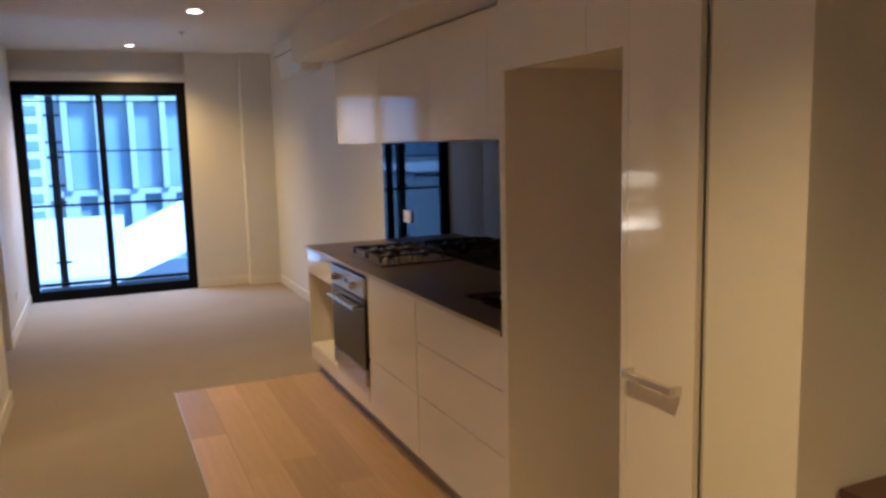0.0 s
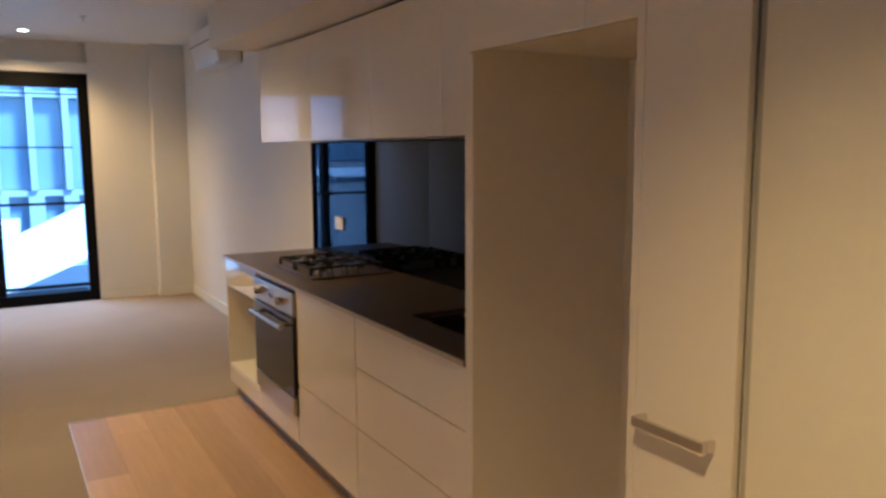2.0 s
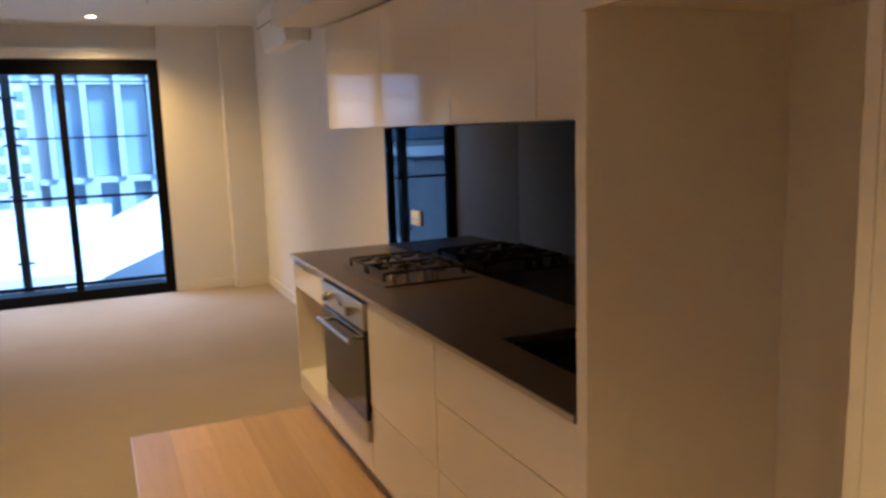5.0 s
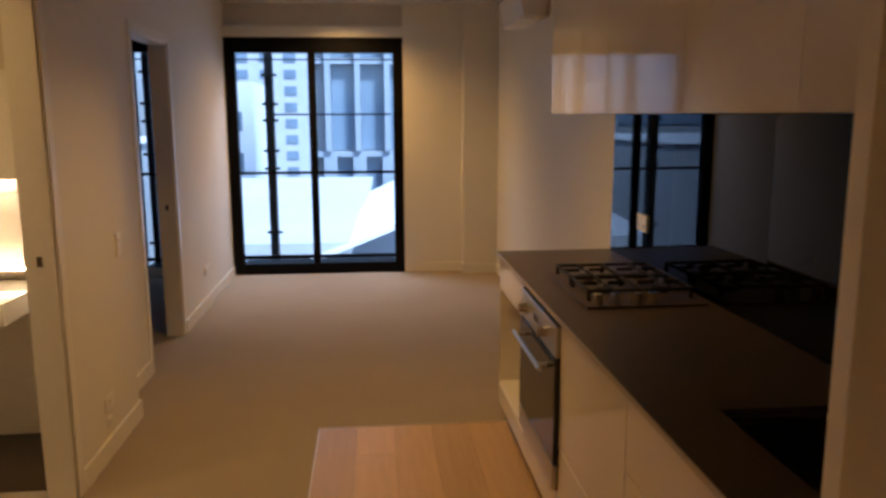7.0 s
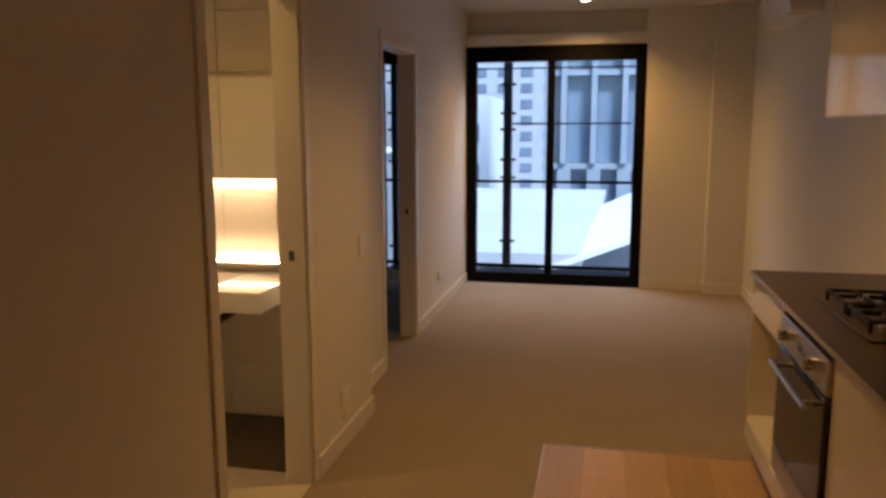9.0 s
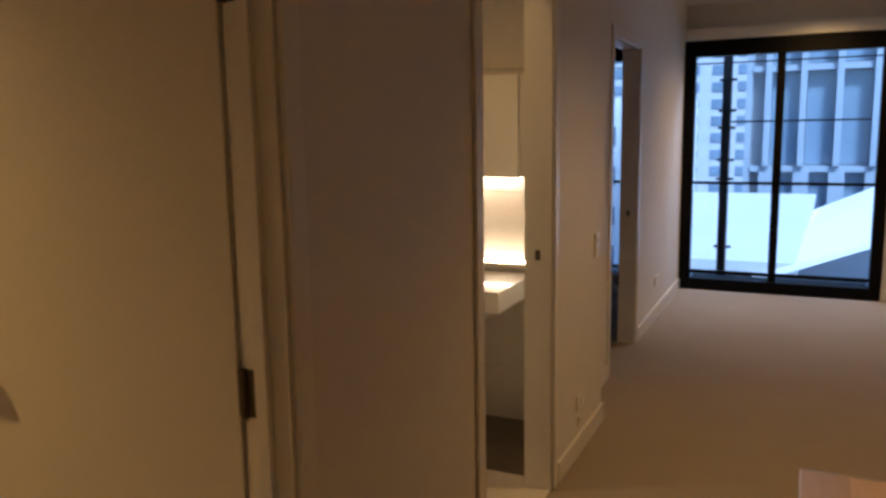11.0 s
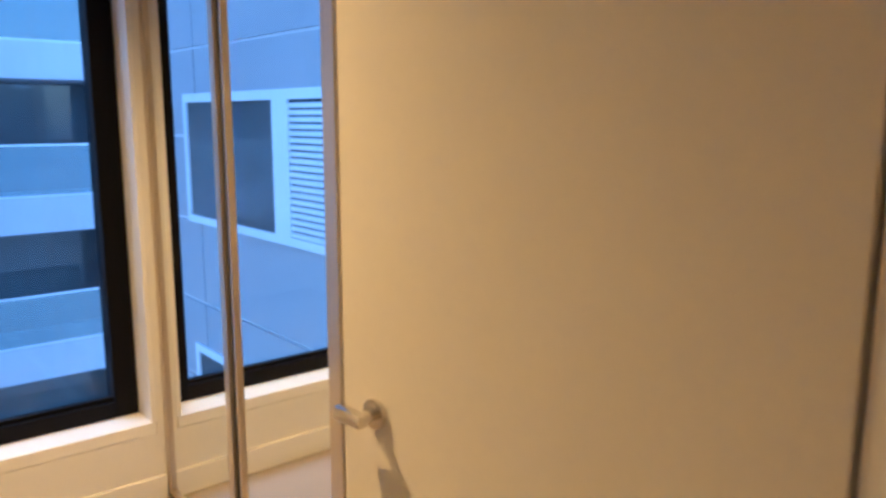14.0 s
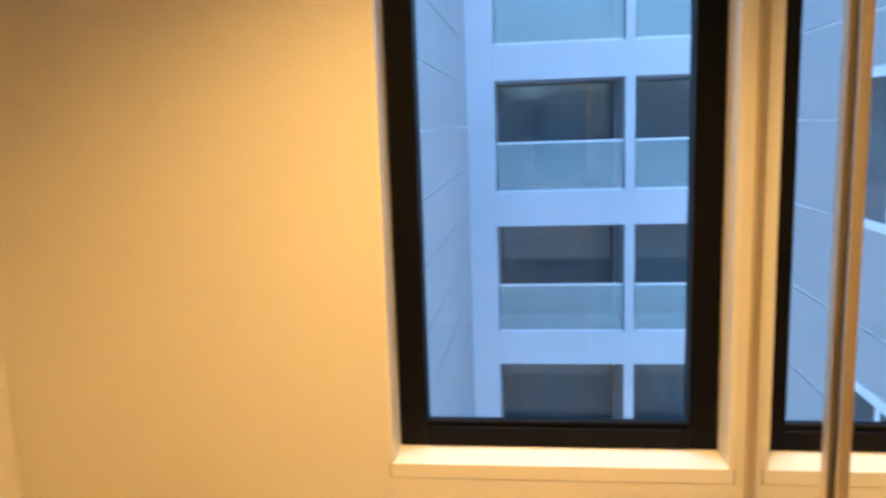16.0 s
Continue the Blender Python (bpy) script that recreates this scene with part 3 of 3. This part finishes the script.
# ---- big windows of the living room and main bedroom ----
def bar_window(name, label, x0, x1, bars, mullions, rails, fine, out):
    """A black framed full-height window in the north facade."""
    y0, y1 = YW + 0.004, YW + 0.10
    w = thing(name, label, "window", (x0 + x1) / 2, y0, 0.0)
    w["kind"] = "structure"
    fr = part("window_frame", blocks((x0, x0 + 0.10, y0, y1, 0.0, 2.29), (x1 - 0.095, x1, y0, y1, 0.0, 2.29), (x0 + 0.10, x1 - 0.095, y0, y1, 2.15, 2.29),
                                (x0 + 0.10, x1 - 0.095, y0, y1, 0.0, 0.105), bev=0.004), BLACKAL, w, "black powder-coated aluminium frame")
    for a, b in mullions:
        part("mullion", block(a, b, y0 + 0.02, y1, 0.105, 2.15, 0.003), BLACKAL, w)
    for a, b in bars:
        bar = part("screen_bar", block(a, b, y1 + out, y1 + out + 0.14, -0.3, 2.7, 0.003), BLACKAL, w)
        for z in (0.31, 1.0, 1.19, 1.51, 1.68, 1.98):
            part("bracket", blocks((a - 0.03, b + 0.055, y1 + out - 0.02, y1 + out, z - 0.013, z + 0.013), bev=0.003), BLACKAL, bar, "small black fixing bracket")
    for z, h in rails:
        part("rail", block(x0 + 0.10, x1 - 0.095, y0 + 0.05, y0 + 0.075, z - h / 2, z + h / 2, 0.002), BLACKAL, w)
    for a, z, h in fine:
        part("outer_rail", block(a, x1 - 0.095, y1 + out + 0.14, y1 + out + 0.16, z - h / 2, z + h / 2), BLACKAL, w)
    xs = [x0 + 0.10] + [v for m in mullions for v in m] + [x1 - 0.095]
    for a, b in zip(xs[::2], xs[1::2]):
        p = part("pane", block(a, b, y0 + 0.078, y0 + 0.084, 0.105, 2.15), GLASS, w)
        p.visible_shadow = False
    part("window_sill", block(x0 + 0.10, x1 - 0.095, y1, y1 + 0.2, 0.06, 0.10), BLACKAL, w)
    return w


bar_window("window_1", "tall black framed window overlooking pale city buildings", -0.132, 1.56, [(0.135, 0.215)], [(0.65, 0.72)],
           [(1.005, 0.026), (0.165, 0.035), (2.09, 0.012)], [(0.21, 1.57, 0.018)], 0.68)
bar_window("window_2", "tall black framed main bedroom window", -1.07, -0.345, [(-0.945, -0.885)], [], [(1.005, 0.026), (0.165, 0.035), (2.09, 0.012)], [], 0.1)

# roller blind pelmet strip above the living room window
blind = thing("blind_pelmet", "pale painted pelmet strip above the window", "pelmet", 0.7, YW, 2.3)
part("strip", block(-0.12, 1.535, YW - 0.004, YW + 0.0, 2.300, 2.395, 0.001), TRIM, blind)


# ---- doorways ----
def door_lining(name, label, y0, y1, z1, xa, xb, arch_x, side=1):
    """Jamb linings and slim architraves round a doorway in a west wall."""
    d = thing(name, label, "door frame", (xa + xb) / 2, (y0 + y1) / 2, 0)
    d["kind"] = "structure"
    for a, b in ((y0 - 0.0, y0 + 0.022), (y1 - 0.022, y1)):
        part("jamb", block(xa, xb, a, b, 0, z1 - 0.022, 0.002), TRIM, d)
    part("head_jamb", block(xa, xb, y0, y1, z1 - 0.022, z1, 0.002), TRIM, d)
    for a, b in ((y0 - 0.045, y0 + 0.012), (y1 - 0.012, y1 + 0.045)):
        part("architrave", block(arch_x, arch_x + 0.012, a, b, 0, z1 + 0.045, 0.004), TRIM, d)
    part("architrave", block(arch_x, arch_x + 0.012, y0 + 0.012, y1 - 0.012, z1 - 0.012, z1 + 0.045, 0.004), TRIM, d)
    return d


bedframe = door_lining("doorway_bedroom", "cream painted timber door frame of the second bedroom", 2.20, 3.085, 2.075, -0.118, -0.001, 0.0)
part("door_stop", block(-0.075, -0.045, 3.047, 3.063, 0, 2.05, 0.002), TRIM, bedframe)
bathframe = door_lining("doorway_bathroom", "cream painted timber door frame of the bathroom", 4.052, 4.838, 2.075, -0.118, -0.001, 0.0)
part("strike_plate", block(-0.07, -0.05, 4.812, 4.817, 0.985, 1.025, 0.001), BRONZE, bathframe, "dark metal strike plate")
liv = door_lining("doorway_main_bedroom", "white painted square-set doorway to the main bedroom", 6.424, 7.258, 2.058, -0.249, -0.131, -0.132)
part("strike_plate", block(-0.2, -0.18, 7.231, 7.237, 0.91, 0.95, 0.001), BRONZE, liv, "dark metal strike plate")

# open bedroom door
leaf = thing("door_1", "cream painted flush bedroom door standing open", "door", -0.104, 3.058, 0)
leaf.matrix_basis = pose(-0.104, 3.058, 0, 0, 0, 5.2)
leaf["kind"] = "structure"


def local_part(name, bm, material, parent, label="", smooth=False):
    """A part built in its thing's own axes."""
    ob = new(name, mesh_of(name, bm, material, smooth))
    ob.parent = parent
    if label:
        ob["label"] = label
    return ob


local_part("panel", block(-0.825, -0.020, 0.0, 0.036, 0.012, 2.045, 0.002), DOORW, leaf)
hx = -0.738


def lever_set(y0, side):
    """Round rose, neck and a flat bar lever on one face of the door."""
    bm = rods(((hx, y0, 1.03), (hx, y0 + side * 0.010, 1.03), 0.026), ((hx, y0 + side * 0.010, 1.03), (hx, y0 + side * 0.036, 1.03), 0.0105), seg=24)
    bmesh.ops.bevel(bm, geom=[e for e in bm.edges if e.calc_length() < 0.012], offset=0.0012, segments=2, affect="EDGES")
    ya, yb = sorted((y0 + side * 0.030, y0 + side * 0.050))
    slab(bm, hx - 0.055, hx + 0.0125, ya, yb, 1.018, 1.041, 0.003)
    return local_part("door_handle", bm, CHROME, leaf, "satin chrome lever handle on a round rose", smooth=True)


lever_set(0.0, -1)
lever_set(0.036, 1)
local_part("latch_plate", block(-0.8262, -0.825, 0.008, 0.028, 0.97, 1.09), CHROME, leaf)
for z in (0.25, 0.985, 1.80):
    hg = block(-0.004, 0.022, -0.004, 0.0, z - 0.05, z + 0.05, 0.001)
    slab(hg, -0.018, -0.004, -0.004, 0.0, z - 0.05, z + 0.05, 0.001)
    rod(hg, (-0.002, -0.007, z - 0.052), (-0.002, -0.007, z + 0.052), 0.008, 12)
    local_part("hinge", hg, BRONZE, leaf, "dark steel butt hinge", smooth=True)

# ---- second bedroom: window, mirrored robe ----
w2 = thing("window_3", "black framed bedroom window over a light well", "window", -2.9, 2.74, 0.3)
w2["kind"] = "structure"
part("window_frame", blocks((-2.99, -2.89, 2.215, 2.305, 0.335, 2.35), (-2.99, -2.89, 3.165, 3.255, 0.335, 2.35), (-2.99, -2.89, 2.305, 3.165, 2.27, 2.35),
                       (-2.99, -2.89, 2.305, 3.165, 0.335, 0.40), bev=0.004), BLACKAL, w2, "black powder-coated aluminium frame")
part("glazing_bead", block(-2.925, -2.905, 2.305, 3.165, 0.40, 0.418, 0.003), BLACKAL, w2)
p = part("pane", block(-2.945, -2.939, 2.305, 3.165, 0.40, 2.27), GLASS, w2)
p.visible_shadow = False
part("window_sill", block(-2.99, -2.748, 2.203, 3.272, 0.286, 0.335, 0.003), TRIM, w2, "white painted sill board")
part("reveal", block(-2.99, -2.749, 2.2, 2.214, 0.335, 2.35), TRIM, w2, "white painted reveal lining")
part("reveal", block(-2.99, -2.749, 3.256, 3.274, 0.335, 2.35), TRIM, w2, "white painted reveal lining")
part("reveal", block(-2.99, -2.749, 2.214, 3.256, 2.351, 2.353), TRIM, w2)

MY = 3.315
robe = thing("mirror_wardrobe", "built-in wardrobe with mirrored sliding doors in pale metal frames", "wardrobe", -1.4, 3.5, 0)
for x0, x1, y, lw, rw in ((-2.748, -2.122, MY, 0.034, 0.036), (-2.088, -1.48, MY + 0.006, 0.014, 0.034), (-1.478, -0.82, MY, 0.034, 0.036), (-0.786, -0.14, MY + 0.006, 0.014, 0.034)):
    d = part("sliding_door", blocks((x0, x0 + lw, y - 0.012, y + 0.018, 0.03, 2.42), (x1 - rw, x1, y - 0.012, y + 0.018, 0.03, 2.42),
                               (x0 + lw, x1 - rw, y - 0.010, y + 0.018, 2.385, 2.42), (x0 + lw, x1 - rw, y - 0.010, y + 0.018, 0.03, 0.05), bev=0.003),
             ALU, robe, "champagne aluminium sliding door frame")
    part("mirror", block(x0 + lw, x1 - rw, y + 0.0, y + 0.005, 0.05, 2.385), MIRROR, d, "clear silvered mirror")
    if lw < 0.02:
        part("brush_seal", block(x0 - 0.0335, x0 - 0.0005, y - 0.004, y + 0.012, 0.03, 2.42), DARKGAP, d, "dark brush seal")
part("bottom_track", block(-2.748, -0.122, MY - 0.02, MY + 0.07, 0.0, 0.016, 0.002), ALU, robe, "pale metal floor track")
part("top_track", block(-2.748, -0.122, MY - 0.02, MY + 0.07, 2.425, 2.46, 0.002), ALU, robe, "pale metal top track")
setting("wall_robe_head", block(-2.75, -0.12, MY - 0.02, MY + 0.09, 2.46, ROOM_C), WALL, "painted wall above the wardrobe doors", "wall")

# ---- bathroom ----
van = thing("vanity_basin", "white wall-hung rectangular vanity basin", "basin", -0.8, 5.26, 0.70)
part("basin_slab", blocks((-1.45, -0.30, 5.0, 5.08, 0.70, 0.795), (-1.45, -0.30, 5.40, 5.515, 0.70, 0.795), (-0.58, -0.30, 5.08, 5.40, 0.70, 0.795), (-1.45, -1.2, 5.08, 5.40, 0.70, 0.795),
                     (-1.2, -0.58, 5.08, 5.40, 0.70, 0.72)), CERAMIC, van)
trap = part("trap_pipe", rods(((-0.72, 5.2, 0.70), (-0.72, 5.2, 0.62), 0.02), ((-0.72, 5.2, 0.62), (-0.66, 5.26, 0.58), 0.02), ((-0.66, 5.26, 0.58), (-0.66, 5.50, 0.60), 0.02)), BRONZE, van, "dark waste pipe", smooth=True)
ledge = thing("vanity_ledge", "pale stone ledge with a glowing light strip", "ledge", -0.8, 5.48, 0.83)
part("shelf", block(-1.45, -0.125, 5.455, 5.518, 0.835, 0.850, 0.001), VTILE, ledge)
part("led_strip", block(-1.42, -0.14, 5.465, 5.475, 0.851, 0.860), LED, ledge, "warm glowing strip")
cab = thing("mirror_cabinet", "wall-hung bathroom shaving cabinet with pale doors", "cabinet", -0.8, 5.42, 1.285)
part("carcass", block(-1.45, -0.295, 5.335, 5.518, 1.29, 1.765, 0.001), CARCASS, cab)
for x0, x1 in ((-0.615, -0.32), (-0.985, -0.62), (-1.44, -0.99)):
    part("door_panel", block(x0, x1, 5.317, 5.333, 1.287, 1.767, 0.002), CARCASS, cab)
part("led_strip", block(-1.42, -0.37, 5.47, 5.485, 1.278, 1.289), LED, cab, "warm glowing strip")
tiles = new("wall_tiles_bath")
tagged(tiles, "pale glazed tiles on the bathroom wall", "wall tiles", kind="structure")
tile_mesh = mesh_of("tile", block(-0.298, 0.298, -0.004, 0.004, -0.148, 0.148, 0.002), VTILE)
for i in range(4):
    for j in range(8):
        t = new("tile", tile_mesh)
        t.parent = tiles
        t.matrix_basis = pose(-0.425 - 0.6 * i, 5.5248, 0.155 + 0.30 * j)
        if t.matrix_basis.translation.x - 0.3 < -2.76:
            t.matrix_basis = t.matrix_basis @ Matrix.Diagonal((0.98, 1, 1, 1))


# ---- outside: ground, light well, city ----
GZ = -18.0
setting("ground", block(-1500, 1500, -1500, 1500, GZ - 0.5, GZ), ROOFD, "grey city ground far below", "ground")

# grey clad wing beside the light well
wing = thing("clad_wing", "grey panel-clad apartment wing with pale joints", "building", -9.8, 0.5, GZ)
part("wall", block(-16.45, -3.15, -4.0, 1.352, GZ, 24.0), WHITEF, wing, "pale joint backing")
PX, PZ = 2.4, 0.82
shared = {}
for i in range(6):
    for j in range(-9, 9):
        x0, x1 = -4.6 - PX * i, -4.6 - PX * (i - 1)
        x0, x1 = max(x0, -16.45), min(x1, -3.16)
        z0 = 0.51 + PZ * j
        if x1 - x0 < 0.1 or (i == 1 and (j in (0, -3))):
            continue
        w = round(x1 - x0, 3)
        if w not in shared:
            shared[w] = mesh_of("panel", block(0.012, w - 0.012, 0.0, 0.02, 0.012, PZ - 0.012, 0.003), CLAD)
        pn = new("panel", shared[w])
        pn.parent = wing
        pn.matrix_basis = wing.matrix_basis.inverted() @ pose(x0, 1.352, z0)


def louvre_window(z0, z1):
    w = part("window", blocks((-7.25, -7.18, 1.374, 1.40, z0, z1), (-5.47, -5.21, 1.374, 1.40, z0 + 0.07, z1 - 0.08), (-4.30, -4.22, 1.374, 1.40, z0, z1), (-7.18, -4.30, 1.374, 1.40, z0, z0 + 0.07),
                              (-7.18, -4.30, 1.374, 1.40, z1 - 0.08, z1), (-6.38, -6.31, 1.374, 1.39, z0 + 0.07, z1 - 0.08)), WHITEF, wing, "white aluminium window frame")
    part("pane", block(-7.18, -6.38, 1.375, 1.380, z0 + 0.07, z1 - 0.08), FARGLASS, w)
    part("pane", block(-6.31, -5.47, 1.375, 1.380, z0 + 0.07, z1 - 0.08), FARGLASS, w)
    part("louvre_backing", block(-5.21, -4.30, 1.374, 1.378, z0 + 0.07, z1 - 0.08), FARGLASS, w)
    n = 20
    for k in range(n):
        z = z0 + 0.08 + (z1 - z0 - 0.17) * (k + 0.5) / n
        bm = block(-5.21, -4.30, 1.380, 1.396, z - 0.017, z + 0.010)
        for v in bm.verts:
            if v.co.y > 1.39:
                v.co.z -= 0.012
        part("slat", bm, WHITEF, w)
    return w


louvre_window(0.50, 1.73)
louvre_window(-1.98, -0.75)

# apartment block with glazed balconies at the end of the light well
BX = -16.5
apt = thing("apartment_block", "pale concrete apartment block with glass balconies", "building", -19, 6, GZ)
part("core_wall", block(-30, BX - 1.6, 1.37, 20, GZ, 26), CONC, apt)
part("corner_pier", block(BX - 1.6, BX + 0.06, 1.356, 1.93, GZ, 26), CONC, apt, "pale concrete corner pier")
for k in range(-4, 6):
    z = 3.0 * k
    sl = part("balcony_slab", block(BX - 1.6, BX, 1.93, 14, z - 0.77, z - 0.06, 0.01), CONC, apt)
    for y0, y1 in ((1.95, 4.55), (4.79, 7.4), (7.6, 10.4)):
        b = part("balustrade", block(BX - 0.06, BX - 0.045, y0, y1 - 0.02, z - 0.04, z + 0.94), BALGLASS, apt, "pale green glass balustrade")
        part("top_rail", block(BX - 0.075, BX - 0.03, y0, y1 - 0.02, z + 0.94, z + 0.98, 0.005), WHITEF, b, "white metal rail")
        part("base_rail", block(BX - 0.075, BX - 0.03, y0, y1 - 0.02, z - 0.055, z - 0.02), WHITEF, b)
    for y in (4.57, 7.42, 10.4):
        part("divider_wall", block(BX - 1.6, BX - 0.02, y, y + 0.2, z - 0.06, z + 2.23), CONC, apt)
    for y0, y1 in ((1.95, 4.5), (4.82, 7.35), (7.65, 10.3)):
        wn = part("balcony_window", block(BX - 1.595, BX - 1.55, y0, y1, z - 0.05, z + 2.2), FARGLASS, apt, "dark glazed balcony door")
        part("frame", blocks((BX - 1.55, BX - 1.53, y0, y0 + 0.05, z - 0.05, z + 2.2), (BX - 1.55, BX - 1.53, y1 - 0.05, y1, z - 0.05, z + 2.2)), FARGLASS, wn)

# low building with a sloping white roof in front of the big window
low = thing("low_building", "low building with a broad sloping white roof", "building", 0, 18, GZ)
bm = bmesh.new()
top = [(-1.7, 13.75, -1.45), (3.4, 14.0, 0.55), (5.5, 25.0, 1.25), (-4.6, 25.0, -3.4)]
vs = [bm.verts.new(v) for v in top] + [bm.verts.new((x, y, z - 0.10)) for x, y, z in top]
bm.faces.new(vs[:4])
bm.faces.new(vs[7:3:-1])
for i in range(4):
    j = (i + 1) % 4
    bm.faces.new((vs[i], vs[i + 4], vs[j + 4], vs[j]))
bmesh.ops.recalc_face_normals(bm, faces=bm.faces)
part("roof", bm, ROOFW, low, "bright white membrane roof")
bm = bmesh.new()
foot = [(-1.5, 13.9), (0.9, 13.9), (1.3, 27.0), (-3.4, 27.0)]
vs = [bm.verts.new((x, y, z)) for z in (-0.62, -0.44) for x, y in foot]
bm.faces.new(vs[3::-1])
bm.faces.new(vs[4:])
for i in range(4):
    j = (i + 1) % 4
    bm.faces.new((vs[i], vs[j], vs[j + 4], vs[i + 4]))
part("terrace", bm, CONC, low, "pale flat terrace beside the roof")
part("wall", block(-0.7, 3.2, 15.0, 24.5, GZ, -1.65), CONC, low, "pale wall below the roof")
for i in range(9):
    part("wall_fin", block(-0.2 + 0.42 * i, -0.05 + 0.42 * i, 14.6, 14.99, GZ, -1.65), WHITEF, low, "pale vertical fin")

# blue-grey neighbour with a white parapet, and the block behind it
nb = thing("parapet_building", "blue-grey rendered building with a white parapet", "building", -10, 26, GZ)
part("wall", block(-19, -5.6, 22.0, 31.0, GZ, 0.72), CLAD, nb)
part("parapet", block(-19.1, -5.5, 21.9, 31.1, 0.72, 0.80, 0.02), WHITEF, nb, "white capped parapet")
back = thing("rear_block", "tall blue-grey glazed block behind the parapet", "building", -30, 60, GZ)
part("wall", block(-48, -16.5, 56, 72, GZ, 34), CLAD, back)
for k in range(-4, 10):
    part("window_band", block(-47.5, -17.0, 55.9, 56.0, 3.2 * k + 0.8, 3.2 * k + 2.7), PALEGLASS, back, "long band of pale glazing")

# office building with pale vertical fins
off = thing("office_building", "blue-grey office building with pale vertical fins", "building", 6, 33, GZ)
part("wall", block(-0.75, 16, 30.4, 44, GZ, 30), CLAD, off)
part("side_return", block(-0.95, -0.75, 30.1, 44, GZ, 30), FINGREY, off)
for i in range(14):
    x = -0.35 + 1.06 * i
    part("fin", block(x, x + 0.2, 29.9, 30.4, 0.25, 30), FINGREY, off, "pale metal fin")
    part("pier", block(x - 0.1, x + 0.38, 30.0, 30.4, GZ, 0.05), FINGREY, off, "wide pale pier")
for z in (0.05, 3.35, 6.65, 9.95, -3.25):
    part("spandrel", block(-0.75, 16, 30.05, 30.4, z, z + 0.2), FINGREY, off)
for z in (0.3, 3.6, 6.9):
    for i in range(13):
        x = -0.13 + 1.06 * i
        part("window", block(x, x + 0.82, 30.36, 30.41, z, z + 3.0), PALEGLASS, off)
for i in range(13):
    x = 0.05 + 1.06 * i
    part("window", block(x, x + 0.54, 30.36, 30.41, -2.9, 0.0), PALEGLASS, off)

# pale slab block and far tower
slabb = thing("slab_building", "bright pale rendered slab building", "building", -10, 62, GZ)
part("wall", block(-13.5, -7.3, 60, 70, GZ, 3.9), ROOFW, slabb)
for k in range(4):
    for i in range(3):
        part("window", block(-13 + 1.9 * i, -11.9 + 1.9 * i, 59.96, 60.0, -8.6 + 3 * k, -7.2 + 3 * k), PALEGLASS, slabb)
tower = thing("far_tower", "tall pale apartment tower with rows of windows", "building", -14, 156, GZ)
part("wall", block(-34, -3.5, 150, 170, GZ, 70), CONC, tower)
tw = mesh_of("window", block(-1.1, 1.1, -0.1, 0.1, -0.8, 0.8), PALEGLASS)
for k in range(15):
    for i in range(7):
        o = new("window", tw)
        o.parent = tower
        o.matrix_basis = tower.matrix_basis.inverted() @ pose(-31 + 4.4 * i, 149.95, -12 + 3.0 * k)


# ---- oak floorboards of the kitchen ----
boards = new("floor_timber")
tagged(boards, "pale oak floorboards in front of the kitchen", "timber floor", kind="structure")
rng = random.Random(5)
PW = 0.1867
plank_meshes = {}
for i in range(8):
    x0 = 0.955 + i * PW
    y = 0.2 - rng.uniform(0, 1.2)
    while y < 5.445:
        n = rng.choice((1.2, 1.5, 1.8))
        a, b = max(y, 0.2), min(y + n, 5.445)
        if b - a > 0.05:
            key = round(b - a, 3)
            if key not in plank_meshes:
                plank_meshes[key] = mesh_of("floorboard", block(0.0004, PW - 0.0004, 0.0004, b - a - 0.0004, -0.016, 0.003, 0.0006), OAK)
            pb = new("floorboard", plank_meshes[key])
            pb.parent = boards
            pb.matrix_basis = pose(x0, a, 0)
        y += n
strip_t = tagged(new("floor_trim", mesh_of("floor_trim", blocks((0.949, 0.955, 0.2, 5.451, -0.016, 0.005), (0.955, 1.93, 5.445, 5.451, -0.016, 0.005)), ALU)),
                 "thin metal trim between boards and carpet", "trim", kind="structure")
